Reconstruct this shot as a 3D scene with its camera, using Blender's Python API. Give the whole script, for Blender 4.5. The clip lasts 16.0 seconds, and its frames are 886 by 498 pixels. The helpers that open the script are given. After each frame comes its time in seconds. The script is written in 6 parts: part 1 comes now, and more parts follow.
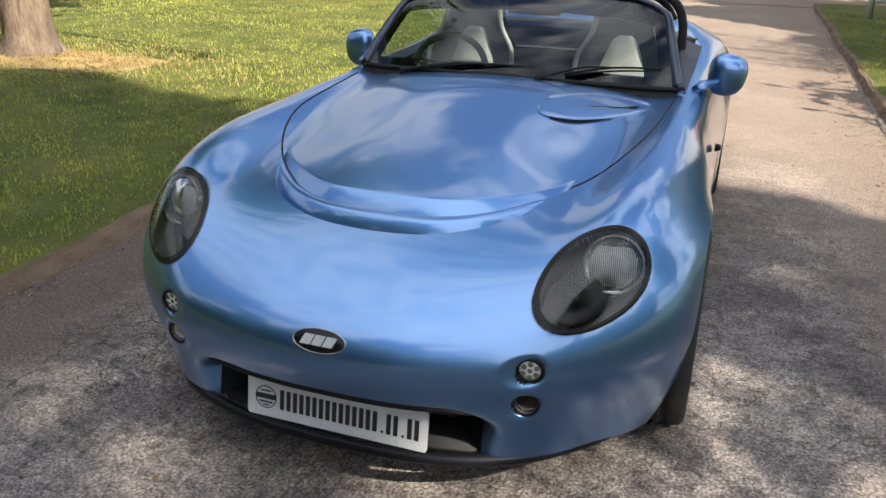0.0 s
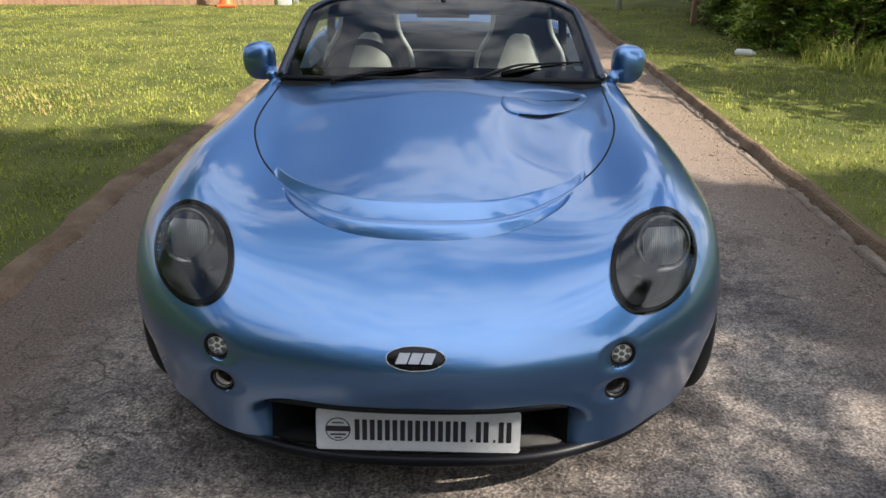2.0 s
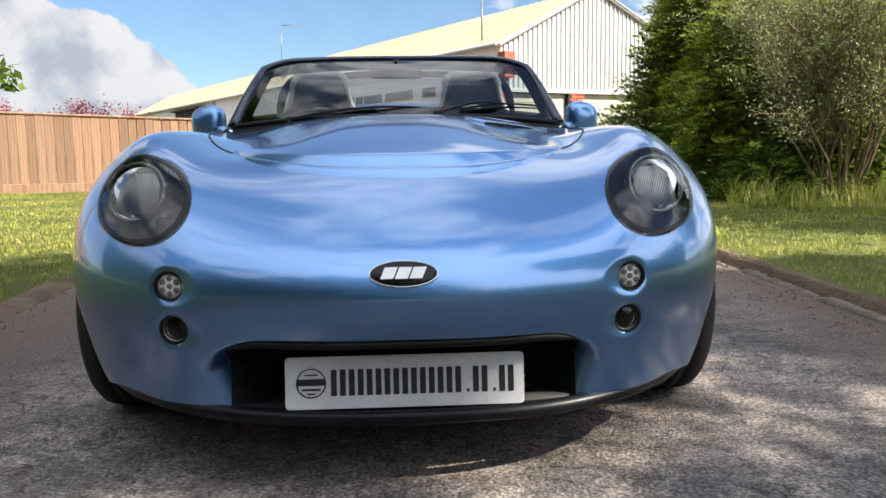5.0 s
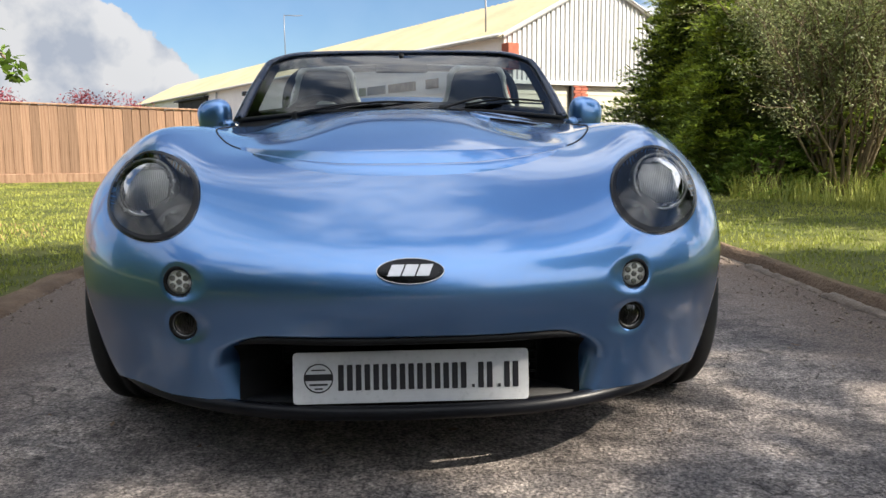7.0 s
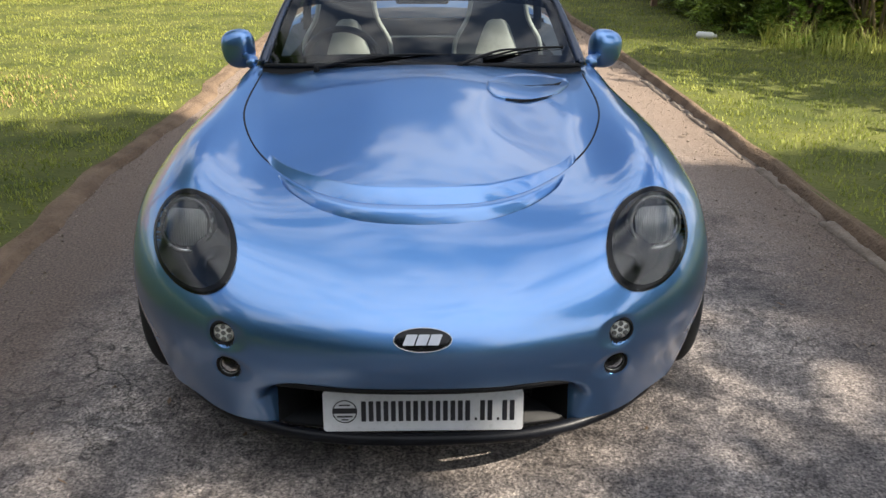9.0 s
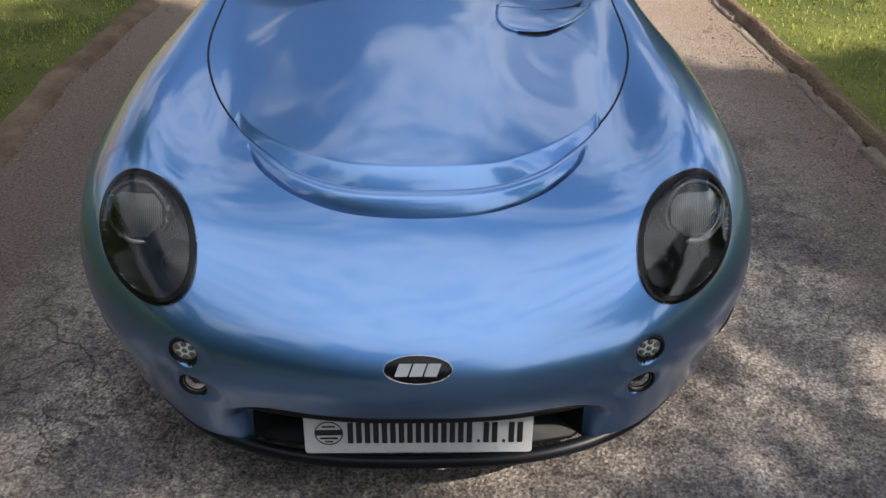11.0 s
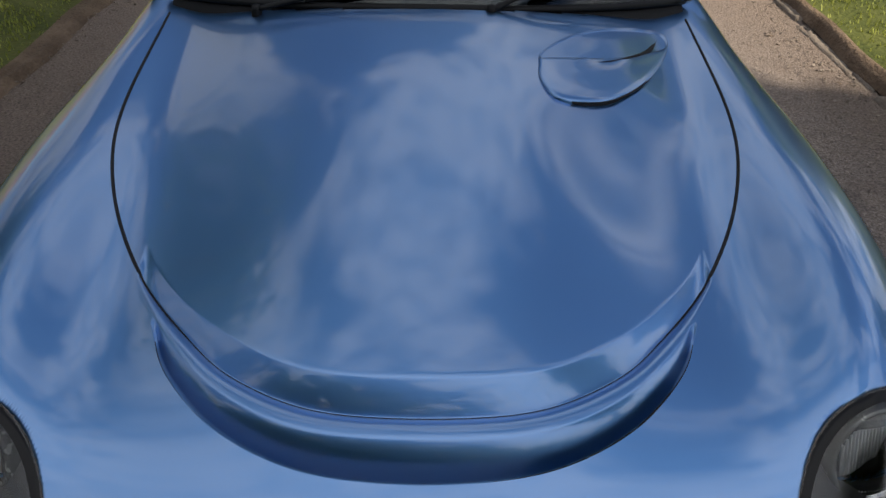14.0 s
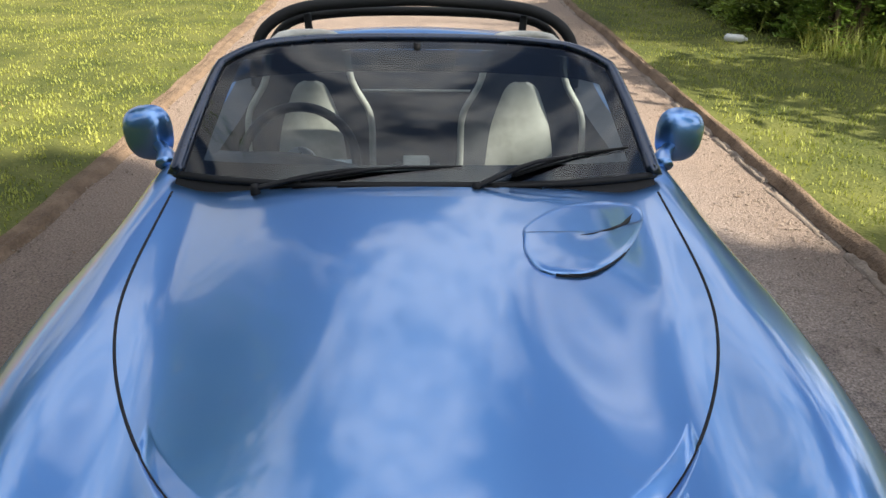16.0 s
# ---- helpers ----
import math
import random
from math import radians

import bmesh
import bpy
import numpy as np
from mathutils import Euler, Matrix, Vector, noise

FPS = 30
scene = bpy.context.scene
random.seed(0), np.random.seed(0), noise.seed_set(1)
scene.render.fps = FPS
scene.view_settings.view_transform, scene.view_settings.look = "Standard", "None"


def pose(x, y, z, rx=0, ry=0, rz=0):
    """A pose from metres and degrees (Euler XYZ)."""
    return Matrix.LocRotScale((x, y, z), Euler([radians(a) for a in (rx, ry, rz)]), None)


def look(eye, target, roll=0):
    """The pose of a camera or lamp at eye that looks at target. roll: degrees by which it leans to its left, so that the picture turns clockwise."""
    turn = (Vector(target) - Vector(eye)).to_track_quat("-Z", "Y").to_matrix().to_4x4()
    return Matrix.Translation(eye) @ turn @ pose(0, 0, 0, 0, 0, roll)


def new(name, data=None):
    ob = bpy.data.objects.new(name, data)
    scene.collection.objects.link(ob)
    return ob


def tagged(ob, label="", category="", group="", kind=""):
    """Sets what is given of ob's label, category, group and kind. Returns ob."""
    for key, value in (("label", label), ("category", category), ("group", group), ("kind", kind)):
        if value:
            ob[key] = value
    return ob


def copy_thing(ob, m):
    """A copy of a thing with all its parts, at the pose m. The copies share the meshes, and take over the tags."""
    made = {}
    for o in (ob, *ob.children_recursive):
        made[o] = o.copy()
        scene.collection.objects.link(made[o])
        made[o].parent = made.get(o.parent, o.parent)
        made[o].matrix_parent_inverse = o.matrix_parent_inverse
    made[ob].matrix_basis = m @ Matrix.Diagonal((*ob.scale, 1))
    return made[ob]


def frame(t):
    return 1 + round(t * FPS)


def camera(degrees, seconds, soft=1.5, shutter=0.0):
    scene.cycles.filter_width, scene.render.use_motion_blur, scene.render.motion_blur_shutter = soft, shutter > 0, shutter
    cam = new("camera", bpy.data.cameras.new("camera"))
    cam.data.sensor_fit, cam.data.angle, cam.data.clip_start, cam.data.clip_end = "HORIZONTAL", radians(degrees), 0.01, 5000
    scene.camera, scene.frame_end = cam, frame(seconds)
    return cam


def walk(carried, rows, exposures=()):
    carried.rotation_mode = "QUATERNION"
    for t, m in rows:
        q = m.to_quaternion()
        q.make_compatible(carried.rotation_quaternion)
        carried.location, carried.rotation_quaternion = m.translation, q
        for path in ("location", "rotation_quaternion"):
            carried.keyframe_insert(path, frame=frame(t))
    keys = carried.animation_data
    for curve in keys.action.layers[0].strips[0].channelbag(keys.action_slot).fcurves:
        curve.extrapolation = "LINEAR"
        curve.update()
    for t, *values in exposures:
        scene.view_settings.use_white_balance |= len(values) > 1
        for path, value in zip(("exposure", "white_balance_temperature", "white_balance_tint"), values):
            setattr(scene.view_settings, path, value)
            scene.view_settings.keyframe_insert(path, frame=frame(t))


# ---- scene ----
# Camera: seconds, x, y, z, yaw, pitch, roll. The car's plate stands at the origin, the drive runs along y.
cam = camera(57.00, 16.0)
ROWS = [
    (0.0, 0.853, -1.617, 1.462, 19.15, -22.42, 1.22),
    (0.5, 0.616, -1.695, 1.473, 14.56, -22.22, 1.79),
    (1.0, 0.380, -1.771, 1.485, 5.30, -23.58, -0.43),
    (1.5, 0.229, -1.770, 1.456, 3.15, -23.17, 0.59),
    (2.0, 0.109, -1.750, 1.446, 1.58, -21.77, 0.37),
    (2.5, 0.023, -1.772, 1.353, -2.54, -18.89, -0.06),
    (3.0, 0.005, -1.730, 1.070, -2.66, -16.68, 1.09),
    (3.5, 0.015, -1.719, 0.848, -2.28, -11.00, -0.07),
    (3.7, 0.003, -1.709, 0.825, -2.97, -9.27, -0.35),
    (6.0, -0.015, -1.743, 0.721, -3.19, -6.94, -0.92),
    (6.5, -0.019, -1.744, 0.716, -3.07, -6.94, -0.67),
    (7.0, -0.021, -1.746, 0.768, -3.05, -7.76, -0.56),
    (7.5, -0.011, -1.731, 0.957, -3.11, -16.05, -0.60),
    (8.0, -0.007, -1.735, 1.184, -2.33, -19.81, 0.45),
    (8.5, -0.006, -1.768, 1.370, -1.61, -22.74, 0.20),
    (8.7, 0.005, -1.803, 1.408, -1.38, -22.42, 0.09),
    (11.0, 0.015, -1.332, 1.604, -1.51, -32.81, 0.68),
    (11.5, -0.007, -1.159, 1.575, -1.80, -35.11, 1.17),
    (12.0, -0.024, -0.963, 1.560, -2.54, -36.65, 1.16),
    (12.5, -0.010, -0.800, 1.537, -2.76, -39.44, 0.89),
    (13.0, -0.011, -0.648, 1.538, -2.88, -39.32, 2.72),
    (13.5, -0.005, -0.525, 1.530, -1.49, -38.29, 2.07),
    (14.0, 0.003, -0.462, 1.554, -1.27, -35.63, 1.21),
    (14.5, -0.004, -0.445, 1.576, -1.88, -32.87, 1.09),
    (15.0, -0.008, -0.465, 1.601, -2.22, -30.10, 0.92),
    (15.5, -0.011, -0.491, 1.610, -2.25, -27.02, 0.94),
    (16.0, -0.015, -0.493, 1.619, -2.37, -25.01, 0.91),
]
EXPOSURES = [(0.0, 1.33), (0.5, 1.37), (1.0, 1.27), (2.0, 1.18), (2.5, 1.26), (3.0, 1.18), (3.5, 1.50), (6.0, 1.36), (7.0, 1.30), (7.5, 1.55), (8.0, 1.62), (8.5, 1.49), (11.0, 1.03), (11.5, 0.92), (12.0, 0.68), (13.0, 0.58), (14.0, 0.44), (14.5, 0.46), (15.0, 0.70), (15.5, 0.98), (16.0, 1.38)]
walk(cam, [(t, pose(x, y, z, 90 + pitch, 0, yaw) @ pose(0, 0, 0, 0, 0, roll)) for t, x, y, z, yaw, pitch, roll in ROWS], EXPOSURES)

# ---- light ----
TO_SUN = Vector((0.676, -0.36, 0.643)).normalized()
world = bpy.data.worlds.new("sky")
scene.world = world
world.use_nodes = True
wn, wl = world.node_tree.nodes, world.node_tree.links
sky = wn.new("ShaderNodeTexSky")
sky.sky_type, sky.sun_disc = "NISHITA", False
sky.sun_elevation = math.asin(TO_SUN.z)
sky.sun_rotation = math.atan2(TO_SUN.x, TO_SUN.y)
sky.air_density, sky.dust_density, sky.ozone_density = 1.0, 0.2, 1.7
coord = wn.new("ShaderNodeTexCoord")
split = wn.new("ShaderNodeSeparateXYZ")
wl.new(coord.outputs["Generated"], split.inputs[0])
lift = wn.new("ShaderNodeMath"); lift.operation = "ADD"; lift.inputs[1].default_value = 0.22
wl.new(split.outputs["Z"], lift.inputs[0])
flat_dir = wn.new("ShaderNodeVectorMath"); flat_dir.operation = "DIVIDE"
triple = wn.new("ShaderNodeCombineXYZ")
for k in range(3):
    wl.new(lift.outputs[0], triple.inputs[k])
wl.new(coord.outputs["Generated"], flat_dir.inputs[0]); wl.new(triple.outputs[0], flat_dir.inputs[1])
shift = wn.new("ShaderNodeVectorMath"); shift.operation = "ADD"; shift.inputs[1].default_value = (3.1, 1.7, 0.0)
wl.new(flat_dir.outputs[0], shift.inputs[0])
clouds = wn.new("ShaderNodeTexNoise")
clouds.inputs["Scale"].default_value, clouds.inputs["Detail"].default_value, clouds.inputs["Roughness"].default_value = 2.5, 7.0, 0.55
wl.new(shift.outputs[0], clouds.inputs["Vector"])
cover = wn.new("ShaderNodeValToRGB")
cover.color_ramp.elements[0].position, cover.color_ramp.elements[1].position = 0.432, 0.53
cover.color_ramp.elements[0].color = (0.05, 0.05, 0.05, 1)


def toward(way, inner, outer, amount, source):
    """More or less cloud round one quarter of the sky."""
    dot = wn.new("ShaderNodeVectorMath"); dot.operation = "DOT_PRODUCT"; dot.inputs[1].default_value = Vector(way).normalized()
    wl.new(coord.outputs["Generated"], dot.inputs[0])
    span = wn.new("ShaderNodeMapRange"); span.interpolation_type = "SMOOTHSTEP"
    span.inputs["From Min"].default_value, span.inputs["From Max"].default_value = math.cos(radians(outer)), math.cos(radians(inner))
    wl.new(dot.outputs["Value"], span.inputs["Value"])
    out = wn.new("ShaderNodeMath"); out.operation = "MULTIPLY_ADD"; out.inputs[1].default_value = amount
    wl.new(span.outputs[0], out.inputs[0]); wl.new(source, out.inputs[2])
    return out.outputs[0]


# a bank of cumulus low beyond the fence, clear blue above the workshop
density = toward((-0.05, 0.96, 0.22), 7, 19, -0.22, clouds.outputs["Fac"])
# unseen patches of more or less cloud, added to shape the car's reflections
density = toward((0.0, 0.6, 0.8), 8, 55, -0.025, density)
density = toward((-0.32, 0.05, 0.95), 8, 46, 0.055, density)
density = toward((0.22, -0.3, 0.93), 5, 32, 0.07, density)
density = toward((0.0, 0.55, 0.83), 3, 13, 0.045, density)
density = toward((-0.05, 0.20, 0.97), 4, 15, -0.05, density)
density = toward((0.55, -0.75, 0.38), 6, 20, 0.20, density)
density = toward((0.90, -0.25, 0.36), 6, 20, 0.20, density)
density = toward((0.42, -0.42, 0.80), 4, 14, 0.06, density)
# clear sky above the cumulus
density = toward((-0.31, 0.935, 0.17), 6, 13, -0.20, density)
puffs = wn.new("ShaderNodeTexNoise")
puffs.inputs["Scale"].default_value, puffs.inputs["Detail"].default_value, puffs.inputs["Roughness"].default_value = 11.0, 9.0, 0.60
wl.new(coord.outputs["Generated"], puffs.inputs["Vector"])
halved = wn.new("ShaderNodeMath"); halved.operation = "MULTIPLY"; halved.inputs[1].default_value = 0.55
wl.new(puffs.outputs["Fac"], halved.inputs[0])
bank = wn.new("ShaderNodeMapRange"); bank.interpolation_type = "SMOOTHSTEP"
bank.inputs["From Min"].default_value, bank.inputs["From Max"].default_value = 0.475, 0.505
wl.new(toward((-0.48, 0.865, 0.12), 2.0, 8.0, 0.46, toward((-0.36, 0.92, 0.0), 5.0, 11.5, 0.46, halved.outputs[0])), bank.inputs["Value"])
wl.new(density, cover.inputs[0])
shade = wn.new("ShaderNodeTexNoise")
shade.inputs["Scale"].default_value, shade.inputs["Detail"].default_value = 19.0, 6.0
wl.new(coord.outputs["Generated"], shade.inputs["Vector"])
cloud_colour = wn.new("ShaderNodeValToRGB")
cloud_colour.color_ramp.elements[0].position, cloud_colour.color_ramp.elements[1].position = 0.36, 0.56
cloud_colour.color_ramp.elements[0].color, cloud_colour.color_ramp.elements[1].color = (0.60, 0.66, 0.76, 1), (1, 1, 1, 1)
wl.new(shade.outputs["Fac"], cloud_colour.inputs[0])
bright = wn.new("ShaderNodeMix"); bright.data_type, bright.blend_type = "RGBA", "MULTIPLY"; bright.inputs["Factor"].default_value = 1.0
bright.inputs["B"].default_value = (11.0, 11.1, 11.4, 1)
# clouds are brighter towards the sun
to_sun = wn.new("ShaderNodeVectorMath"); to_sun.operation = "DOT_PRODUCT"; to_sun.inputs[1].default_value = TO_SUN
wl.new(coord.outputs["Generated"], to_sun.inputs[0])
glow = wn.new("ShaderNodeMapRange")
for key, value in (("From Min", -0.5), ("From Max", 0.8), ("To Min", 0.50), ("To Max", 1.35)):
    glow.inputs[key].default_value = value
wl.new(to_sun.outputs["Value"], glow.inputs["Value"])
sunward = wn.new("ShaderNodeVectorMath"); sunward.operation = "SCALE"
wl.new(cloud_colour.outputs["Color"], sunward.inputs[0]); wl.new(glow.outputs[0], sunward.inputs["Scale"])
wl.new(sunward.outputs[0], bright.inputs["A"])
blend = wn.new("ShaderNodeMix"); blend.data_type = "RGBA"
most = wn.new("ShaderNodeMath"); most.operation = "MAXIMUM"
wl.new(cover.outputs["Color"], most.inputs[0]); wl.new(bank.outputs[0], most.inputs[1])
wl.new(most.outputs[0], blend.inputs["Factor"])
tint = wn.new("ShaderNodeMix"); tint.data_type = "RGBA"; tint.blend_type = "MULTIPLY"; tint.inputs["Factor"].default_value = 1.0
tint.inputs["B"].default_value = (0.66, 0.81, 0.98, 1)
wl.new(sky.outputs["Color"], tint.inputs["A"])
wl.new(tint.outputs["Result"], blend.inputs["A"])
wl.new(bright.outputs["Result"], blend.inputs["B"])
wl.new(blend.outputs["Result"], wn["Background"].inputs["Color"])
wn["Background"].inputs["Strength"].default_value = 0.056
sun = new("sun", bpy.data.lights.new("sun", "SUN"))
sun.data.energy, sun.data.angle, sun.data.color = 5.0, radians(0.4), (1.0, 0.91, 0.77)
sun.matrix_world = look(TO_SUN * 40, (0, 0, 0))

# ---- materials ----
def nodes_of(name):
    m = bpy.data.materials.new(name)
    m.use_nodes = True
    return m, m.node_tree.nodes, m.node_tree.links, m.node_tree.nodes["Principled BSDF"]


def mat(name, light, dark=None, rough=0.5, metal=0.0, scale=8.0, fine=60.0, bump=0.0, coat=0.0, rough_var=0.1, stretch=(1, 1, 1), island=0.0, spec=0.5):
    """A surface with two scales of variation between two colours, uneven gloss and fine relief."""
    m, n, l, b = nodes_of(name)
    dark = dark or tuple(c * 0.8 for c in light)
    tc, mp = n.new("ShaderNodeTexCoord"), n.new("ShaderNodeMapping")
    mp.inputs["Scale"].default_value = stretch
    l.new(tc.outputs["Object"], mp.inputs["Vector"])
    big, small = n.new("ShaderNodeTexNoise"), n.new("ShaderNodeTexNoise")
    big.inputs["Scale"].default_value, big.inputs["Detail"].default_value = scale, 5
    small.inputs["Scale"].default_value, small.inputs["Detail"].default_value = fine, 4
    for t in (big, small):
        l.new(mp.outputs[0], t.inputs["Vector"])
    add = n.new("ShaderNodeMath"); add.operation = "MULTIPLY_ADD"; add.inputs[1].default_value = 0.45
    l.new(small.outputs["Fac"], add.inputs[0]); l.new(big.outputs["Fac"], add.inputs[2])
    ramp = n.new("ShaderNodeValToRGB")
    ramp.color_ramp.elements[0].position, ramp.color_ramp.elements[1].position = 0.5, 0.95
    ramp.color_ramp.elements[0].color, ramp.color_ramp.elements[1].color = (*dark, 1), (*light, 1)
    l.new(add.outputs[0], ramp.inputs[0])
    out = ramp.outputs["Color"]
    if island:
        geo, oi = n.new("ShaderNodeNewGeometry"), n.new("ShaderNodeObjectInfo")
        s = n.new("ShaderNodeMath"); s.operation = "ADD"
        l.new(geo.outputs["Random Per Island"], s.inputs[0]); l.new(oi.outputs["Random"], s.inputs[1])
        fr = n.new("ShaderNodeMath"); fr.operation = "FRACT"; l.new(s.outputs[0], fr.inputs[0])
        mr = n.new("ShaderNodeMapRange"); mr.inputs["To Min"].default_value, mr.inputs["To Max"].default_value = 1 - island, 1 + island
        l.new(fr.outputs[0], mr.inputs["Value"])
        hs = n.new("ShaderNodeHueSaturation"); l.new(out, hs.inputs["Color"]); l.new(mr.outputs[0], hs.inputs["Value"])
        out = hs.outputs["Color"]
    l.new(out, b.inputs["Base Color"])
    b.inputs["Metallic"].default_value, b.inputs["Coat Weight"].default_value, b.inputs["Coat Roughness"].default_value = metal, coat, 0.03
    b.inputs["Specular IOR Level"].default_value = spec
    rr = n.new("ShaderNodeMapRange"); rr.inputs["To Min"].default_value, rr.inputs["To Max"].default_value = max(rough - rough_var, 0.02), min(rough + rough_var, 1)
    l.new(small.outputs["Fac"], rr.inputs["Value"]); l.new(rr.outputs[0], b.inputs["Roughness"])
    if bump:
        bp = n.new("ShaderNodeBump"); bp.inputs["Strength"].default_value, bp.inputs["Distance"].default_value = 0.8, bump
        l.new(small.outputs["Fac"], bp.inputs["Height"]); l.new(bp.outputs[0], b.inputs["Normal"])
    return m


def paint_mat():
    """Metallic blue with a clear coat; the flake scatters each glint a little."""
    m, n, l, b = nodes_of("blue_paint")
    tc, fl, nz = n.new("ShaderNodeTexCoord"), n.new("ShaderNodeTexVoronoi"), n.new("ShaderNodeTexNoise")
    fl.inputs["Scale"].default_value = 1400; nz.inputs["Scale"].default_value = 3.0
    l.new(tc.outputs["Object"], fl.inputs["Vector"]); l.new(tc.outputs["Object"], nz.inputs["Vector"])
    hs = n.new("ShaderNodeHueSaturation"); hs.inputs["Color"].default_value = (0.121, 0.284, 0.588, 1)
    mr = n.new("ShaderNodeMapRange"); mr.inputs["To Min"].default_value, mr.inputs["To Max"].default_value = 0.93, 1.07
    l.new(nz.outputs["Fac"], mr.inputs["Value"]); l.new(mr.outputs[0], hs.inputs["Value"])
    l.new(hs.outputs[0], b.inputs["Base Color"])
    b.inputs["Metallic"].default_value, b.inputs["Roughness"].default_value = 1.0, 0.3
    b.inputs["Coat Weight"].default_value, b.inputs["Coat Roughness"].default_value, b.inputs["Coat IOR"].default_value = 1.0, 0.058, 1.86
    rg = n.new("ShaderNodeMapRange"); rg.inputs["To Min"].default_value, rg.inputs["To Max"].default_value = 0.34, 0.40
    l.new(fl.outputs["Distance"], rg.inputs["Value"]); l.new(rg.outputs[0], b.inputs["Roughness"])
    return m


def glass_mat(name, tint, gloss=1.45, haze=0.02):
    m, n, l, b = nodes_of(name)
    n.remove(b)
    tr, gl, fr, mx = n.new("ShaderNodeBsdfTransparent"), n.new("ShaderNodeBsdfGlossy"), n.new("ShaderNodeFresnel"), n.new("ShaderNodeMixShader")
    tr.inputs["Color"].default_value = (*tint, 1)
    gl.inputs["Roughness"].default_value, fr.inputs["IOR"].default_value = haze, gloss
    l.new(fr.outputs[0], mx.inputs[0]); l.new(tr.outputs[0], mx.inputs[1]); l.new(gl.outputs[0], mx.inputs[2])
    l.new(mx.outputs[0], n["Material Output"].inputs["Surface"])
    return m


def drive_mat():
    """Old worn asphalt: pale stones in a dark binder, cracks, patches and earthy edges."""
    m, n, l, b = nodes_of("old_asphalt")
    tc = n.new("ShaderNodeTexCoord")
    def tex(kind, scale, detail=6):
        t = n.new(kind); t.inputs["Scale"].default_value = scale
        if kind == "ShaderNodeTexNoise":
            t.inputs["Detail"].default_value = detail
        l.new(tc.outputs["Object"], t.inputs["Vector"]); return t
    big, mid, fine = tex("ShaderNodeTexNoise", 0.9), tex("ShaderNodeTexNoise", 6.0), tex("ShaderNodeTexNoise", 95.0, 8)
    stones = tex("ShaderNodeTexVoronoi", 130.0)
    def ramp(src, stops):
        r = n.new("ShaderNodeValToRGB"); e = r.color_ramp.elements
        e[0].position, e[1].position = stops[0][0], stops[-1][0]
        e[0].color, e[1].color = (*stops[0][1], 1), (*stops[-1][1], 1)
        for p, c in stops[1:-1]:
            e.new(p).color = (*c, 1)
        l.new(src, r.inputs[0]); return r.outputs["Color"]
    def mix(a, bb, fac, mode="MIX"):
        x = n.new("ShaderNodeMix"); x.data_type, x.blend_type = "RGBA", mode
        for s, v in (("A", a), ("B", bb), ("Factor", fac)):
            if isinstance(v, (int, float)):
                x.inputs[s].default_value = v
            elif isinstance(v, tuple):
                x.inputs[s].default_value = (*v, 1)
            else:
                l.new(v, x.inputs[s])
        return x.outputs["Result"]
    base = ramp(mid.outputs["Fac"], [(0.3, (0.137, 0.124, 0.119)), (0.55, (0.215, 0.194, 0.183)), (0.75, (0.295, 0.268, 0.250))])
    base = mix(base, ramp(fine.outputs["Fac"], [(0.32, (0.50, 0.50, 0.50)), (0.68, (1.45, 1.42, 1.37))]), 1.0, "MULTIPLY")
    base = mix(base, ramp(stones.outputs["Color"], [(0.0, (0.60, 0.60, 0.60)), (1.0, (1.40, 1.39, 1.36))]), 1.0, "MULTIPLY")
    base = mix(base, ramp(big.outputs["Fac"], [(0.34, (0.66, 0.64, 0.63)), (0.66, (1.32, 1.27, 1.18))]), 1.0, "MULTIPLY")
    grit = tex("ShaderNodeTexNoise", 27.0, 7)
    base = mix(base, ramp(grit.outputs["Fac"], [(0.34, (0.58, 0.57, 0.57)), (0.46, (0.98, 0.97, 0.96)), (0.66, (1.25, 1.23, 1.20))]), 1.0, "MULTIPLY")
    # old repairs of darker, smoother asphalt with ragged edges
    patch = tex("ShaderNodeTexNoise", 1.35, 10)
    patch.inputs["Roughness"].default_value = 0.68
    base = mix(base, ramp(patch.outputs["Fac"], [(0.49, (1.40, 1.37, 1.33)), (0.53, (0.84, 0.84, 0.85))]), 1.0, "MULTIPLY")
    # cracks: borders of wandering cells
    warp = n.new("ShaderNodeVectorMath"); warp.operation = "MULTIPLY_ADD"; warp.inputs[1].default_value = (0.42, 0.42, 0)
    l.new(mid.outputs["Color"], warp.inputs[0]); l.new(tc.outputs["Object"], warp.inputs[2])
    cr = n.new("ShaderNodeTexVoronoi"); cr.feature = "DISTANCE_TO_EDGE"; cr.inputs["Scale"].default_value = 5.0
    l.new(warp.outputs[0], cr.inputs["Vector"])
    crack = ramp(cr.outputs["Distance"], [(0.0, (0.48, 0.48, 0.48)), (0.020, (0, 0, 0))])
    crack = mix(crack, ramp(big.outputs["Fac"], [(0.45, (0, 0, 0)), (0.58, (1, 1, 1))]), 1.0, "MULTIPLY")
    pits = tex("ShaderNodeTexNoise", 150.0, 2)
    base = mix(base, ramp(pits.outputs["Fac"], [(0.36, (0.42, 0.42, 0.43)), (0.44, (1, 1, 1)), (0.62, (1, 1, 1)), (0.70, (1.5, 1.47, 1.42))]), 1.0, "MULTIPLY")
    base = mix(base, (0.94, 0.99, 1.09), 1.0, "MULTIPLY")
    # earth washed along both edges
    sp, ab = n.new("ShaderNodeSeparateXYZ"), n.new("ShaderNodeMath")
    l.new(tc.outputs["Object"], sp.inputs[0]); ab.operation = "MAXIMUM"; l.new(sp.outputs["X"], ab.inputs[0])
    left = n.new("ShaderNodeMath"); left.operation = "MULTIPLY"; left.inputs[1].default_value = -1.3
